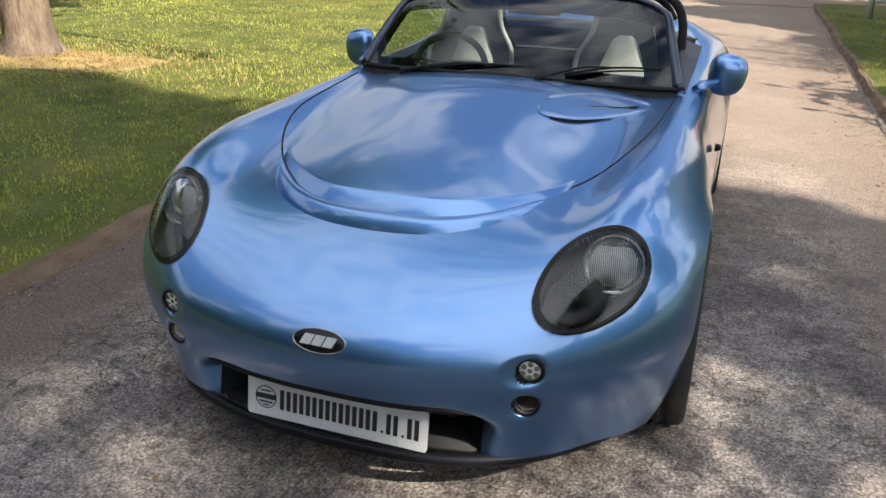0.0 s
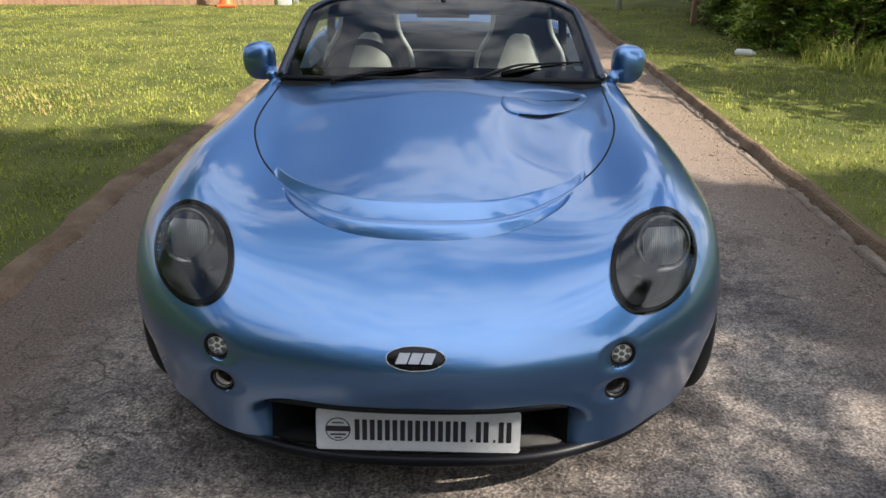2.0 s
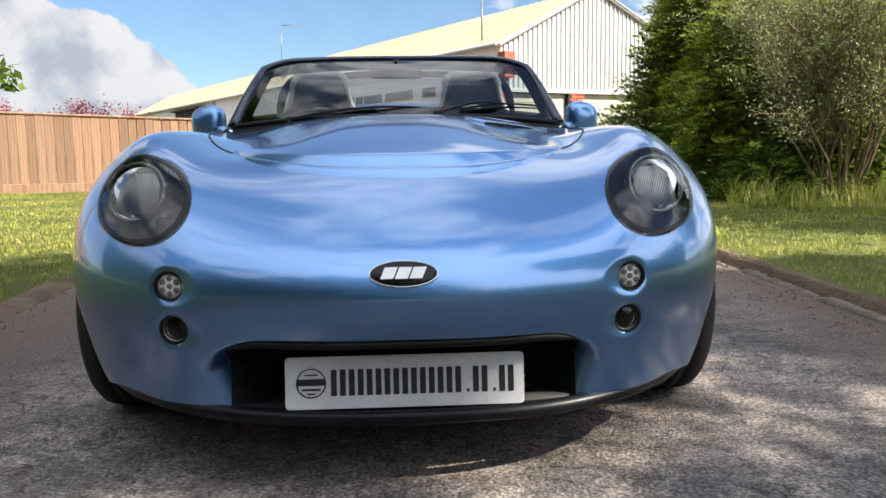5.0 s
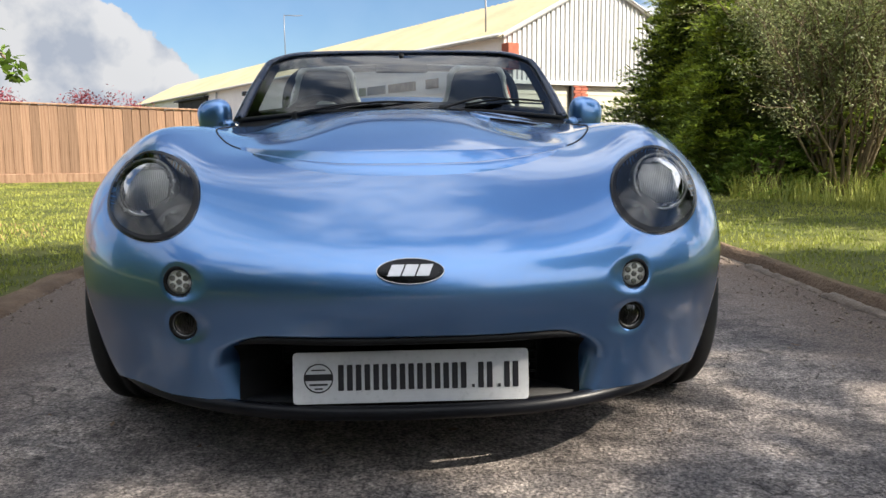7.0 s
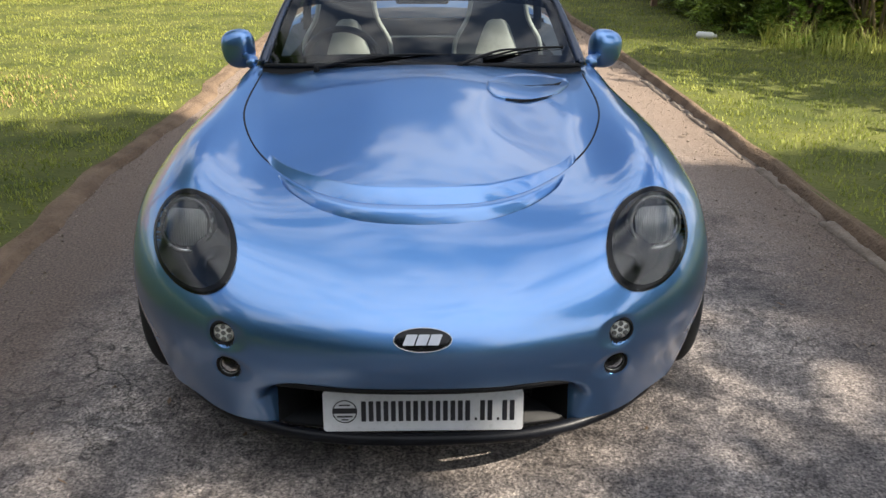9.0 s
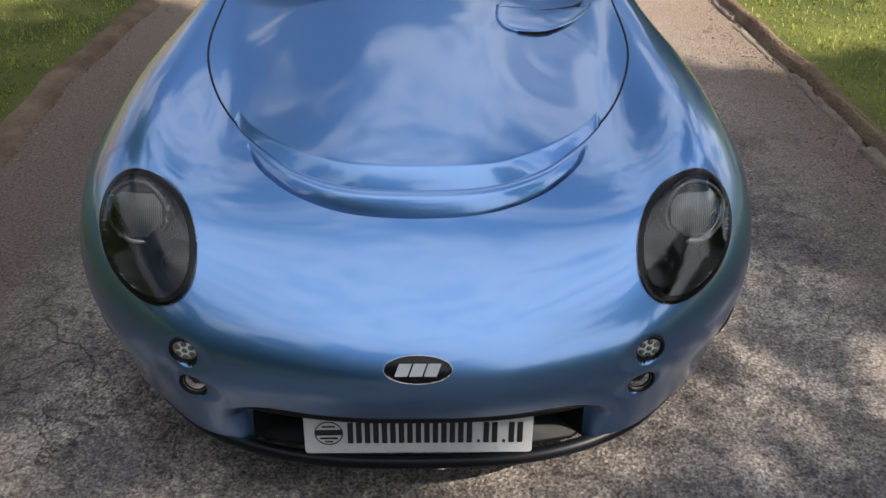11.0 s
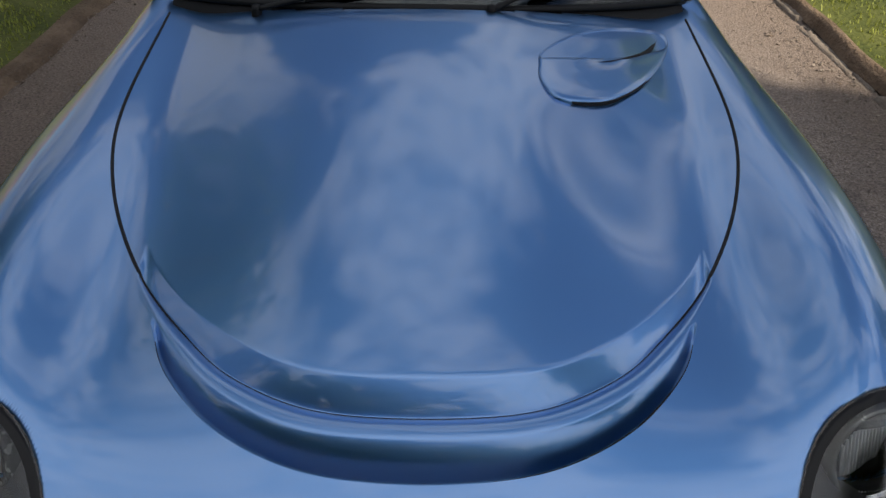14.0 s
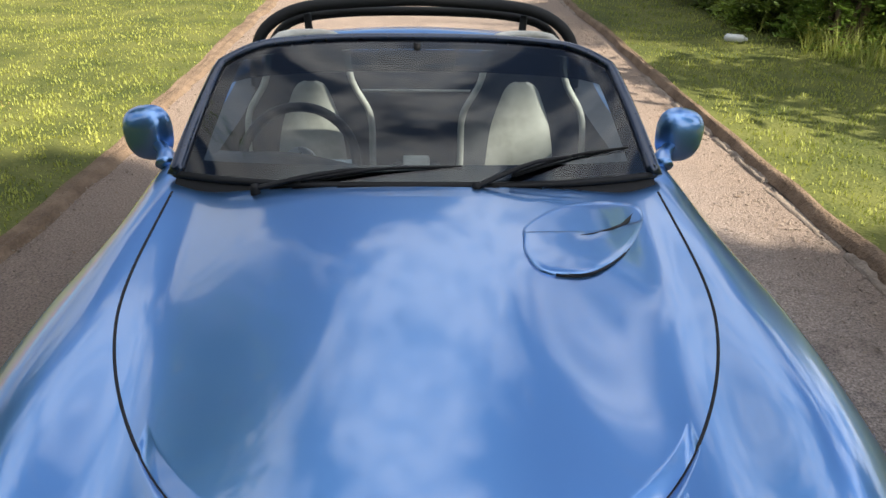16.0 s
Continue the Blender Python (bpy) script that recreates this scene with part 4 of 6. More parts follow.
windscreen = part("windscreen", grid(np.array([[ws(x, s * head_of(x)) for x in np.linspace(-1, 1, 49)] for s in np.linspace(0.01, 0.99, 17)])), GLASS, car, "curved windscreen in a dark frame")
windscreen.visible_shadow = False
frame_path = [ws(-1, s) for s in np.linspace(0, .82, 12)] + [ws(x, head_of(x)) for x in np.linspace(-.994, .994, 45)] + [ws(1, s) for s in np.linspace(.82, 0, 12)]
part("frame", tube(frame_path, [.024 - .008 * i / 11 for i in range(12)] + [.016] * 45 + [.016 + .008 * i / 11 for i in range(12)], 12, flat=0.8), FRAME_NAVY, windscreen, "dark blue windscreen surround")
part("seal", tube([ws(x, 0.015) for x in np.linspace(-1, 1, 41)], 0.014, 8, flat=0.7), BLACK, windscreen)
band = grid(np.array([[ws(x, s) + Vector((0, .004, -.004)) for x in np.linspace(-.99, .99, 41)] for s in (0.0, .04, .09, .13)]))
part("black_border", band, GLOSS_BLACK, windscreen)
part("header_band", grid(np.array([[ws(x, s * head_of(x)) + Vector((0, .004, -.004)) for x in np.linspace(-.98, .98, 41)] for s in (.905, .94, .985)])), GLOSS_BLACK, windscreen, "black band at the windscreen's head")
sun_band = part("sun_band", grid(np.array([[ws(x, s * head_of(x)) + Vector((0, .004, -.004)) for x in np.linspace(-.93, .93, 41)] for s in (.72, .78, .85, .904)])), SUN_BAND, windscreen, "dark tinted sun band")
sun_band.visible_shadow = False
for side in (-1, 1):
    part("side_border", grid(np.array([[ws(side * x, s) + Vector((0, .003, -.003)) for x in (1.0, .955, .895)] for s in np.linspace(0, .86, 14)])), GLOSS_BLACK, windscreen)
# cowl under the screen
part("cowl", grid(np.array([[(x, 1.464 + .172 * (abs(x) / .672) ** 2.5 + k * .05, on_top(x, 1.45 + .17 * (abs(x) / .672) ** 2.5).z - .006 - k * .03) for x in np.linspace(-.655, .655, 41)] for k in (-.1, .35, 1.0)])), BLACK, car, "black scuttle under the windscreen")

for side in (-1, 1):
    rows_k = []
    for x in np.linspace(.40, 1.0, 25):
        foot = ws(side * float(x), .03)
        low = on_top(foot.x, foot.y - .035, -.003)
        rows_k.append([low, low.lerp(foot, .35) + Vector((0, -.004, -.004)), low.lerp(foot, .75) + Vector((0, -.002, -.004)), foot + Vector((0, -.002, 0))])
    part("scuttle", facing(grid(np.array([[tuple(p) for p in r] for r in rows_k])), Vector((0, -.5, 1))), BLACK, car, "black panel under the windscreen")

# wipers
for pivot, tip, elbow in (((-.42, 1.495, .864), (.115, 1.545, .897), (-.19, 1.520, .905)), ((.150, 1.468, .880), (.590, 1.690, .905), (.315, 1.535, .925))):
    p, t, e = Vector(pivot), Vector(tip), Vector(elbow)
    wiper = part("wiper", join(tube(curve([p, p.lerp(e, .5) + Vector((0, 0, .004)), e, e.lerp(t, .35) + Vector((0, -.004, .006))], 4), [.011, .011, .010, .010, .010, .009, .009, .008, .008, .007, .006, .005, .004], 8, flat=.6), lathe([(0, .012), (.010, .010), (.013, 0), (.013, -.02)], 16, Matrix.Translation(p))), BLACK, car, "black wiper arm")
    b0 = p.lerp(t, .22)
    part("blade", join(tube(curve([b0 + Vector((0, -.004, .012)), p.lerp(t, .6) + Vector((0, -.008, .026)), t + Vector((0, -.004, .010))], 8), 0.0045, 6), tube(curve([b0 + Vector((0, .004, .004)), p.lerp(t, .6) + Vector((0, .0, .012)), t], 8), 0.0038, 6)), BLACK, wiper)

# door mirrors
for side in (-1, 1):
    mm = Matrix.Translation((side * .832, 1.995, .861)) @ pose(0, 0, 0, 0, side * 4, side * 12)
    pw = lambda v, e: math.copysign(abs(v) ** e, v)
    shape = []
    for la in np.linspace(-math.pi / 2, math.pi / 2, 33):
        ring_m = []
        for lo in np.linspace(0, 2 * math.pi, 57):
            x, y, z = pw(math.cos(la), .78) * pw(math.cos(lo), .76), pw(math.cos(la), .78) * pw(math.sin(lo), .92), pw(math.sin(la), .78)
            ring_m.append(mm @ Vector((x * .078 * (1 + .08 * z), y * (.062 if y < 0 else .022), z * .086 * (1 - .06 * x * side))))
        shape.append([tuple(p) for p in ring_m])
    geo = grid(np.array(shape))
    mir = part("door_mirror", geo, PAINT, car, "blue door mirror on a stalk")
    part("mirror_glass", moved(box((0, .0185, 0), (.096, .006, .092), 0.0015), mm), CHROME, mir)
    part("stalk", tube(curve([(side * .735, 1.80, .825), (side * .75, 1.86, .838), (side * .785, 1.93, .836), (side * .81, 1.975, .842)], 5), [.030, .029, .028, .027, .026, .025, .024, .023, .022, .021, .021, .02, .02, .02, .02, .02], 12, flat=.75), PAINT, mir)

# wheels
for wx, wy in ((-.752, .735), (.752, .735), (-.745, 3.12), (.745, 3.12)):
    side = 1 if wx > 0 else -1
    W = pose(wx, wy, .312, 0, 90, 0)
    prof = [(.215, -.10), (.245, -.112), (.275, -.115), (.294, -.110), (.306, -.098), (.311, -.080)]
    for g in (-.052, -.018, .018, .052):
        prof += [(.312, g - .009), (.305, g - .007), (.305, g + .007), (.312, g + .009)]
    prof += [(.311, .080), (.306, .098), (.294, .110), (.275, .115), (.245, .112), (.215, .10), (.205, 0)]
    wheel = part("wheel", moved(join(lathe([(.03, .05 * side), (.06, .055 * side), (.07, .03 * side), (.07, -.02 * side)], 24), *[box((0, 0, 0), (.165, .035, .018), .005, 1, pose(0, 0, 0, 0, 0, k * 72) @ pose(.125, 0, .04 * side)) for k in range(5)]), W), ALLOY, car, "alloy wheel")
    part("tyre", moved(lathe(prof, 64, closed=True), W), RUBBER, wheel, "black road tyre")
    part("rim", moved(lathe([(.205, -.10), (.212, .0), (.214, .10), (.2, .085), (.19, .0), (.19, -.09)], 48, closed=True), W), ALLOY, wheel)
    part("arch_liner", grid(np.array([[(wx + o * side, wy + .372 * math.cos(w), .312 + .372 * math.sin(w)) for w in np.linspace(radians(8), radians(172), 33)] for o in (-.20, -.04, .05)])), BLACK, car)

# doors' details
for side in (-1, 1):
    part("door_button", moved(lathe([(0, .014), (.012, .012), (.016, 0), (.016, -.01)], 16), pose(side * .838, 1.72, .62, 0, side * 90, 0)), BLACK, car)

# cabin
part("cabin_floor", box((0, 2.1, .22), (1.3, 1.35, .04)), LEATHER_BLACK, car)
part("cabin_wall", join(box((-.65, 2.27, .50), (.03, 1.02, .60), .01), box((.65, 2.27, .50), (.03, 1.02, .60), .01), box((0, 2.79, .57), (1.33, .03, .66), .01), box((0, 1.62, .5), (1.3, .03, .5), .01)), LEATHER_BLACK, car)
# covers added to darken the door tops where they show through the windscreen
for side in (-1, 1):
    part("door_cap", facing(grid(np.array([[tuple(on_top(side * x, y, .004)) for x in (.60, .63, .665, .69)] for y in np.linspace(1.70, 2.70, 21)])), Vector((0, 0, 1))), LEATHER_BLACK, car, "charcoal cover added over the blue door top")
part("dashboard", grid(np.array([[(x, y + .25 * (abs(x) / .66) ** 2, z - .02 * (abs(x) / .66) ** 2 + (0.03 * math.exp(-((x + .36) / .17) ** 2) if 1.6 < y < 1.85 else 0)) for x in np.linspace(-.645, .645, 41)] for y, z in ((1.44, .835), (1.52, .845), (1.62, .85), (1.70, .845), (1.745, .82), (1.755, .76), (1.74, .6), (1.70, .45))])), LEATHER_BLACK, car, "charcoal dashboard")
wheel_m = pose(-.36, 1.90, .79, 68, 0, 0)
steer = part("steering_wheel", moved(tube([(.175 * math.cos(w), .175 * math.sin(w), 0) for w in np.linspace(0, 2 * math.pi, 40, endpoint=False)], 0.015, 10, True), wheel_m), LEATHER_BLACK, car, "dark three-spoke steering wheel")
part("spoke", moved(join(lathe([(0, .02), (.05, .015), (.055, -.02)], 20), *[box((0, 0, 0), (.13, .03, .008), .002, 1, pose(0, 0, 0, 0, 0, k) @ pose(.105, 0, 0)) for k in (0, 180, 270)]), wheel_m), ALLOY, steer)
part("column", tube([(-.36, 1.90, .79), (-.36, 1.72, .72)], .035, 12), LEATHER_BLACK, steer)
part("centre_console", box((0, 2.05, .42), (.20, .8, .4), .04, 3), LEATHER_BLACK, car)
for side in (-1, 1):
    sx = side * .362
    prof = [(2.20, .40), (2.225, .50), (2.245, .62), (2.262, .74), (2.275, .81), (2.285, .865), (2.292, .905), (2.30, .95), (2.305, 1.0), (2.312, 1.05), (2.322, 1.085), (2.336, 1.105)]
    wid = [.19, .212, .214, .210, .212, .203, .180, .150, .135, .131, .118, .085]
    fine = np.linspace(0, len(prof) - 1, 45)
    ys, zs, ws_ = (np.interp(fine, range(len(prof)), v) for v in ([p[0] for p in prof], [p[1] for p in prof], wid))
    ws_ = np.convolve(np.pad(ws_, 2, mode="edge"), np.ones(5) / 5, "valid")
    pad = np.array([[(sx + w * x, y - .055 * abs(x) ** 3, z) for x in np.linspace(-1, 1, 17)] for y, z, w in zip(ys, zs, ws_)])
    seat = part("seat", grid(pad), LEATHER_BLACK, car, "charcoal bucket seat with a cream centre and cream piping")
    part("seat_back", grid(pad + np.array((0, .10, -.005))), LEATHER_BLACK, seat)
    half = lambda z: np.interp(z, [.45, .62, .73, .86, .92, .945, .955], [.155, .150, .128, .085, .062, .045, .02])
    part("centre_panel", grid(np.array([[(sx + half(z) * x, np.interp(z, zs, ys) - .016 + .010 * abs(x) ** 4, z) for x in np.linspace(-1, 1, 13)] for z in np.concatenate([np.linspace(.45, .90, 12), np.linspace(.91, .955, 6)])])), LEATHER, seat, "cream leather centre panel")
    edge = [tuple(p) for p in pad[:, 0]] + [tuple(p) for p in pad[-1, 1:-1]] + [tuple(p) for p in pad[::-1, -1]]
    part("piping", tube([Vector(p) for p in edge], [.0115] * 36 + [.016] * 33 + [.0115] * 36, 8), LEATHER, seat, "cream piping")
    part("cushion", box((sx, 2.0, .40), (.42, .44, .12), .05, 4), LEATHER, seat)
rear_mirror = part("rear_view_mirror", box((0, 1.985, 1.088), (.235, .028, .062), .012, 3), BLACK, car, "black interior rear-view mirror under the header")
part("stem", tube([(0, 1.985, 1.105), (0, 1.99, 1.142)], .011, 8), BLACK, rear_mirror)
part("bulkhead_piping", tube([(-.62, 2.772, .800), (0, 2.772, .802), (.62, 2.772, .800)], .006, 6), LEATHER, car, "cream piping along the bulkhead")
part("tunnel_rest", box((0, 2.4, .62), (.1, .12, .03), .01), LEATHER, car)
# roll hoop with its folded roof cloth
hoop = part("roll_hoop", tube(curve([(-.60, 2.58, .86), (-.59, 2.58, 1.0), (-.545, 2.58, 1.085), (-.44, 2.58, 1.145), (-.28, 2.58, 1.17), (0, 2.58, 1.183), (.28, 2.58, 1.17), (.44, 2.58, 1.145), (.545, 2.58, 1.085), (.59, 2.58, 1.0), (.60, 2.58, .86)], 8), .021, 12), ROOF_CLOTH, car, "black cloth-covered roll hoop behind the seats")
part("second_rail", tube(curve([(-.55, 2.62, 1.0), (-.47, 2.63, 1.09), (-.3, 2.64, 1.125), (0, 2.64, 1.135), (.3, 2.64, 1.125), (.47, 2.63, 1.09), (.55, 2.62, 1.0)], 8), .017, 10), ROOF_CLOTH, hoop)
for side in (-1, 1):
    part("strut", tube([(side * .40, 2.60, 1.13), (side * .385, 2.64, .88)], .014, 10), ROOF_CLOTH, hoop)


# ---- the place ----
def sheet(name, x0, x1, y0, y1, z, nx, ny, material, label, category, lumps=0.0):
    xs, ys = np.linspace(x0, x1, nx), np.linspace(y0, y1, ny)
    p = np.array([[(x, y, z + lumps * noise.noise((x * .7, y * .7, 1.3))) for x in xs] for y in ys])
    ob = part(name, grid(p), material)
    return tagged(ob, label, category, kind="structure")


def strip_sheet(name, left, right, ys, z, material, label, category, lumps=0.01, nx=24, sides=(0, 0)):
    """Ground between two wandering edges, which are functions of y."""
    p = np.array([[(left(y) + (right(y) - left(y)) * s, y, (z(y) if callable(z) else z) + lumps * noise.noise((s * 9, y * 1.1, 4.2)) * min(1, 8 * s, 8 * (1 - s)) + sides[0] * max(0, 1 - s * 3) + sides[1] * max(0, 1 - (1 - s) * 3)) for s in np.linspace(0, 1, nx)] for y in ys])
    return tagged(part(name, grid(p), material), label, category, kind="structure")


far_x = np.concatenate([[-2500, -600, -160], np.linspace(-60, 60, 31), [160, 600, 2500]])
ground = part("ground", grid(np.array([[(x, y, -0.012) for x in far_x] for y in far_x])), GRASS_SOIL)
tagged(ground, "grassy ground reaching to the horizon", "ground", kind="structure")
wob = lambda y, s: 0.10 * noise.noise((y * .55, s, 0)) + 0.04 * noise.noise((y * 2.3, s, 3))
EDGE_L = lambda y: -1.88 + wob(y, 1.0) - 0.02 * max(0, 2 - y)
EDGE_R = lambda y: 1.97 + 0.4 * wob(y, 7.0)
YS = np.concatenate([np.linspace(-14, -2, 25), np.linspace(-1.9, 16, 180), np.linspace(16.2, 26, 20)])
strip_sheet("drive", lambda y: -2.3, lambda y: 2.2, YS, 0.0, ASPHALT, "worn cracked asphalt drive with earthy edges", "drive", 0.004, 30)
strip_sheet("lawn_left", lambda y: -40, EDGE_L, YS[YS < 15.4], lambda y: 0.022, GRASS_SOIL, "sunlit mown lawn beside the drive", "lawn", 0.02, 60)
strip_sheet("lawn_right", lambda y: EDGE_R(y) + 0.11, lambda y: 40, YS[YS < 15.4], lambda y: 0.055, GRASS_SOIL, "mown lawn behind the kerb", "lawn", 0.02, 60)
strip_sheet("earth_verge", lambda y: EDGE_R(y) + 0.06, lambda y: EDGE_R(y) + 0.145 + .35 * abs(wob(y, 3.3)), YS[25:][YS[25:] < 15.3], lambda y: 0.064, EARTH, "bare earth along the kerb", "verge", 0.02, 10, (-.055, -.01))
strip_sheet("earth_verge", lambda y: EDGE_L(y) - .03 - .12 * abs(wob(y, 5.1)), lambda y: EDGE_L(y) + 0.10 + .5 * abs(wob(y, 9.1)), YS[25:][YS[25:] < 15.3], lambda y: 0.03, EARTH, "bare earth along the lawn's edge", "verge", 0.015, 10, (0, -.036))
strip_sheet("yard", lambda y: -16, lambda y: 26, np.linspace(15.0, 60, 30), 0.008, ASPHALT, "open yard before the building", "yard", 0.0, 20)

# kerb stones
kerb = thing("kerb", (2.05, 4, 0), "weathered concrete kerb stones along the drive", "kerb", kind="structure")
stones = []
for v in range(4):
    bm = bmesh.new()
    bmesh.ops.create_grid(bm, x_segments=8, y_segments=30, size=.5)
    for q in bm.verts:
        e = 1 - min(1, (abs(q.co.x) * 2) ** 4 + (abs(q.co.y) * 2) ** 24)
        chip = max(0, noise.noise((q.co.x * 5 + v * 9, q.co.y * 9, v)) - .18) * .09
        q.co = Vector((q.co.x * (.105 + .022 * noise.noise((q.co.y * 6, v * 3.1, 0))), q.co.y * .92, -.075 + .105 * max(0, e) ** .45 - chip + .006 * noise.noise((q.co.x * 20, q.co.y * 25, v))))
    bm.verts.index_update()
    stones.append(mesh_of("kerb_stone", [tuple(q.co) for q in bm.verts], [[w.index for w in f.verts] for f in bm.faces], KERB, True))
    bm.free()
for k in range(17):
    y = -1.2 + k * .915
    o = part("stone", stones[k % 4], None, kerb)
    o.matrix_basis = pose(EDGE_R(y) + .065 + random.uniform(-.02, .02), y, -.016 + random.uniform(-.014, .010), random.uniform(-1, 1), random.uniform(-7, 7), random.uniform(-1.6, 1.6))


def blades(name, spots, height, width, material, label, lean=0.5):
    """Many grass blades as one mesh: two-piece bent slips."""
    base = np.array(spots)
    x, y = base[:, 0], base[:, 1]
    tuft = np.sin(x * 9 + 2.3 * np.sin(y * 3.1)) * np.sin(y * 8 + 2.1 * np.sin(x * 2.7)) + .7 * np.sin(x * 23 + 3 * np.sin(y * 5.2)) * np.sin(y * 21 + 2.6 * np.sin(x * 6.1))
    use = np.random.uniform(0, 1, len(base)) < .80 + .45 * tuft
    base, tuft = base[use], tuft[use]
    n = len(base)
    a = np.random.uniform(0, 2 * np.pi, n)
    h = height * np.random.uniform(.5, 1.3, n) * (1 + .28 * tuft)
    w = width * np.random.uniform(.7, 1.3, n)
    d = np.stack([np.cos(a), np.sin(a), np.zeros(n)], 1)
    s = np.stack([-np.sin(a), np.cos(a), np.zeros(n)], 1)
    ln = lean * np.random.uniform(.2, 1.2, n)
    up = np.array((0, 0, 1.0))
    m = base + d * (h * ln * .35)[:, None] + up * (h * .6)[:, None]
    t = base + d * (h * ln)[:, None] + up * h[:, None]
    v = np.stack([base - s * w[:, None], base + s * w[:, None], m - s * w[:, None] * .7, m + s * w[:, None] * .7, t], 1).reshape(-1, 3)
    i = np.arange(n)[:, None] * 5
    quads, tris = (i + np.array([[0, 1, 3, 2]])).tolist(), (i + np.array([[2, 3, 4]])).tolist()
    ob = part(name, (v.tolist(), quads + tris), material)
    return tagged(ob, label, "grass", kind="stuff")


def scatter(n, x0, x1, y0, y1, keep, z):
    p = np.random.uniform((x0, y0), (x1, y1), (n, 2))
    return [(x, y, z) for x, y in p if keep(x, y)]


near_l = scatter(330000, -10.5, -1.6, -1.0, 14.4, lambda x, y: x < EDGE_L(y) - .02 - .12 * random.random() and random.random() < max(.25, 1 - math.hypot(x, y + 1) / 14), .015)
blades("lawn_grass", near_l, .028, .0056, BLADE, "short mown grass")
near_r = scatter(200000, 2.1, 9.5, -1, 13.5, lambda x, y: x > EDGE_R(y) + .125 + .14 * random.random() and random.random() < max(.25, 1 - math.hypot(x, y + 1) / 14), .05)
blades("lawn_grass", near_r, .028, .0056, BLADE, "short mown grass")


# ---- plants ----
def leaves(centres, size, spread, aspect=0.45, droop=0.0):
    """Leaf slips about given points: a folded diamond of two triangles each."""
    c = np.array(centres)
    n = len(c)
    d = np.random.normal(0, 1, (n, 3)); d[:, 2] = d[:, 2] * .7 - droop
    d /= np.linalg.norm(d, axis=1)[:, None]
    e = np.cross(d, np.random.normal(0, 1, (n, 3))); e /= np.linalg.norm(e, axis=1)[:, None] + 1e-9
    s = (size * np.random.uniform(.6, 1.35, n))[:, None]
    p = c + np.random.normal(0, spread, (n, 3))
    v = np.stack([p - d * s, p + e * s * aspect + d * s * .1, p + d * s, p - e * s * aspect + d * s * .1], 1).reshape(-1, 3)
    i = np.arange(n)[:, None] * 4
    return v.tolist(), (i + np.array([[0, 1, 2, 3]])).tolist()


def limbs(base, height, spread, count, radius, rnd, lean=(0, 0), start=.25, levels=2):
    """Trunk with limbs and twigs as tapered bars; gives the geometry and the twig ends."""
    geos, tips = [], []
    base = Vector(base)
    top = base + Vector((lean[0], lean[1], height))
    path = [base.lerp(top, t) + Vector((rnd.uniform(-1, 1), rnd.uniform(-1, 1), 0)) * .03 * height * max(0, t - .25) for t in np.linspace(0, 1, 9)]
    geos.append(tube(path, [radius * (1.15 if i == 0 else 1.05 - .9 * i / 8) for i in range(9)], 12))

    def grow(p, d, length, r, level):
        q = [p + d * length * t + Vector((rnd.uniform(-1, 1), rnd.uniform(-1, 1), rnd.uniform(-.4, 1))) * .07 * length * t for t in np.linspace(0, 1, 6)]
        geos.append(tube(q, [r * (1 - .8 * i / 5) for i in range(6)], 7))
        for i in (2, 3, 4, 5):
            tips.append(q[i])
        if level:
            for i in (2, 3, 4, 5):
                for _ in range(2):
                    v = (d + Vector((rnd.gauss(0, .6), rnd.gauss(0, .6), rnd.gauss(.15, .45)))).normalized()
                    grow(q[i], v, length * rnd.uniform(.35, .6), r * .45, level - 1)

    for k in range(count):
        t = rnd.uniform(start, .98)
        w = k * 2.4 + rnd.uniform(-.5, .5)
        d = Vector((math.cos(w), math.sin(w), rnd.uniform(.15, .8))).normalized()
        grow(base.lerp(top, t), d, spread * rnd.uniform(.55, 1.0) * (1.15 - .6 * t), radius * .38 * (1.2 - t), levels)
    return join(*geos), tips


def tree(at, height, spread, count, radius, leaf_material, per_tip, size, label, seed, start=.3, lean=(0, 0), scatter_by=.35, levels=2, droop=0.0, name="tree", keep=1.0, gaps=False):
    rnd = random.Random(seed)
    np.random.seed(seed)
    wood, tips = limbs(at, height, spread, count, radius, rnd, lean, start, levels)
    root = thing(name, at, label, "tree" if name == "tree" else "bush")
    part("trunk", wood, BARK, root, "rough grey-brown bark")
    pts = [t + Vector((rnd.gauss(0, scatter_by), rnd.gauss(0, scatter_by), rnd.gauss(0, scatter_by))) for t in tips if rnd.random() < keep for _ in range(per_tip)]
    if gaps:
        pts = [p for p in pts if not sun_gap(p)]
    part("crown", leaves(pts, size, .01, droop=droop), leaf_material, root, smooth=False)
    return root


# sun patches placed on the ground to fit the camera's view: x, y, half sizes
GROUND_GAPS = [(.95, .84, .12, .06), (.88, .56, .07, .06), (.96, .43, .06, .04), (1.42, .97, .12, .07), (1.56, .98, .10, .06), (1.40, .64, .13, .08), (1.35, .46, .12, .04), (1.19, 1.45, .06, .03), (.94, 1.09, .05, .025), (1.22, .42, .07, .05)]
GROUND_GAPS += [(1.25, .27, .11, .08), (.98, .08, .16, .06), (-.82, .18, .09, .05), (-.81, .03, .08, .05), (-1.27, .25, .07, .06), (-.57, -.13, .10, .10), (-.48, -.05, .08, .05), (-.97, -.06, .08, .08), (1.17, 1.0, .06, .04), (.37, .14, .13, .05)]
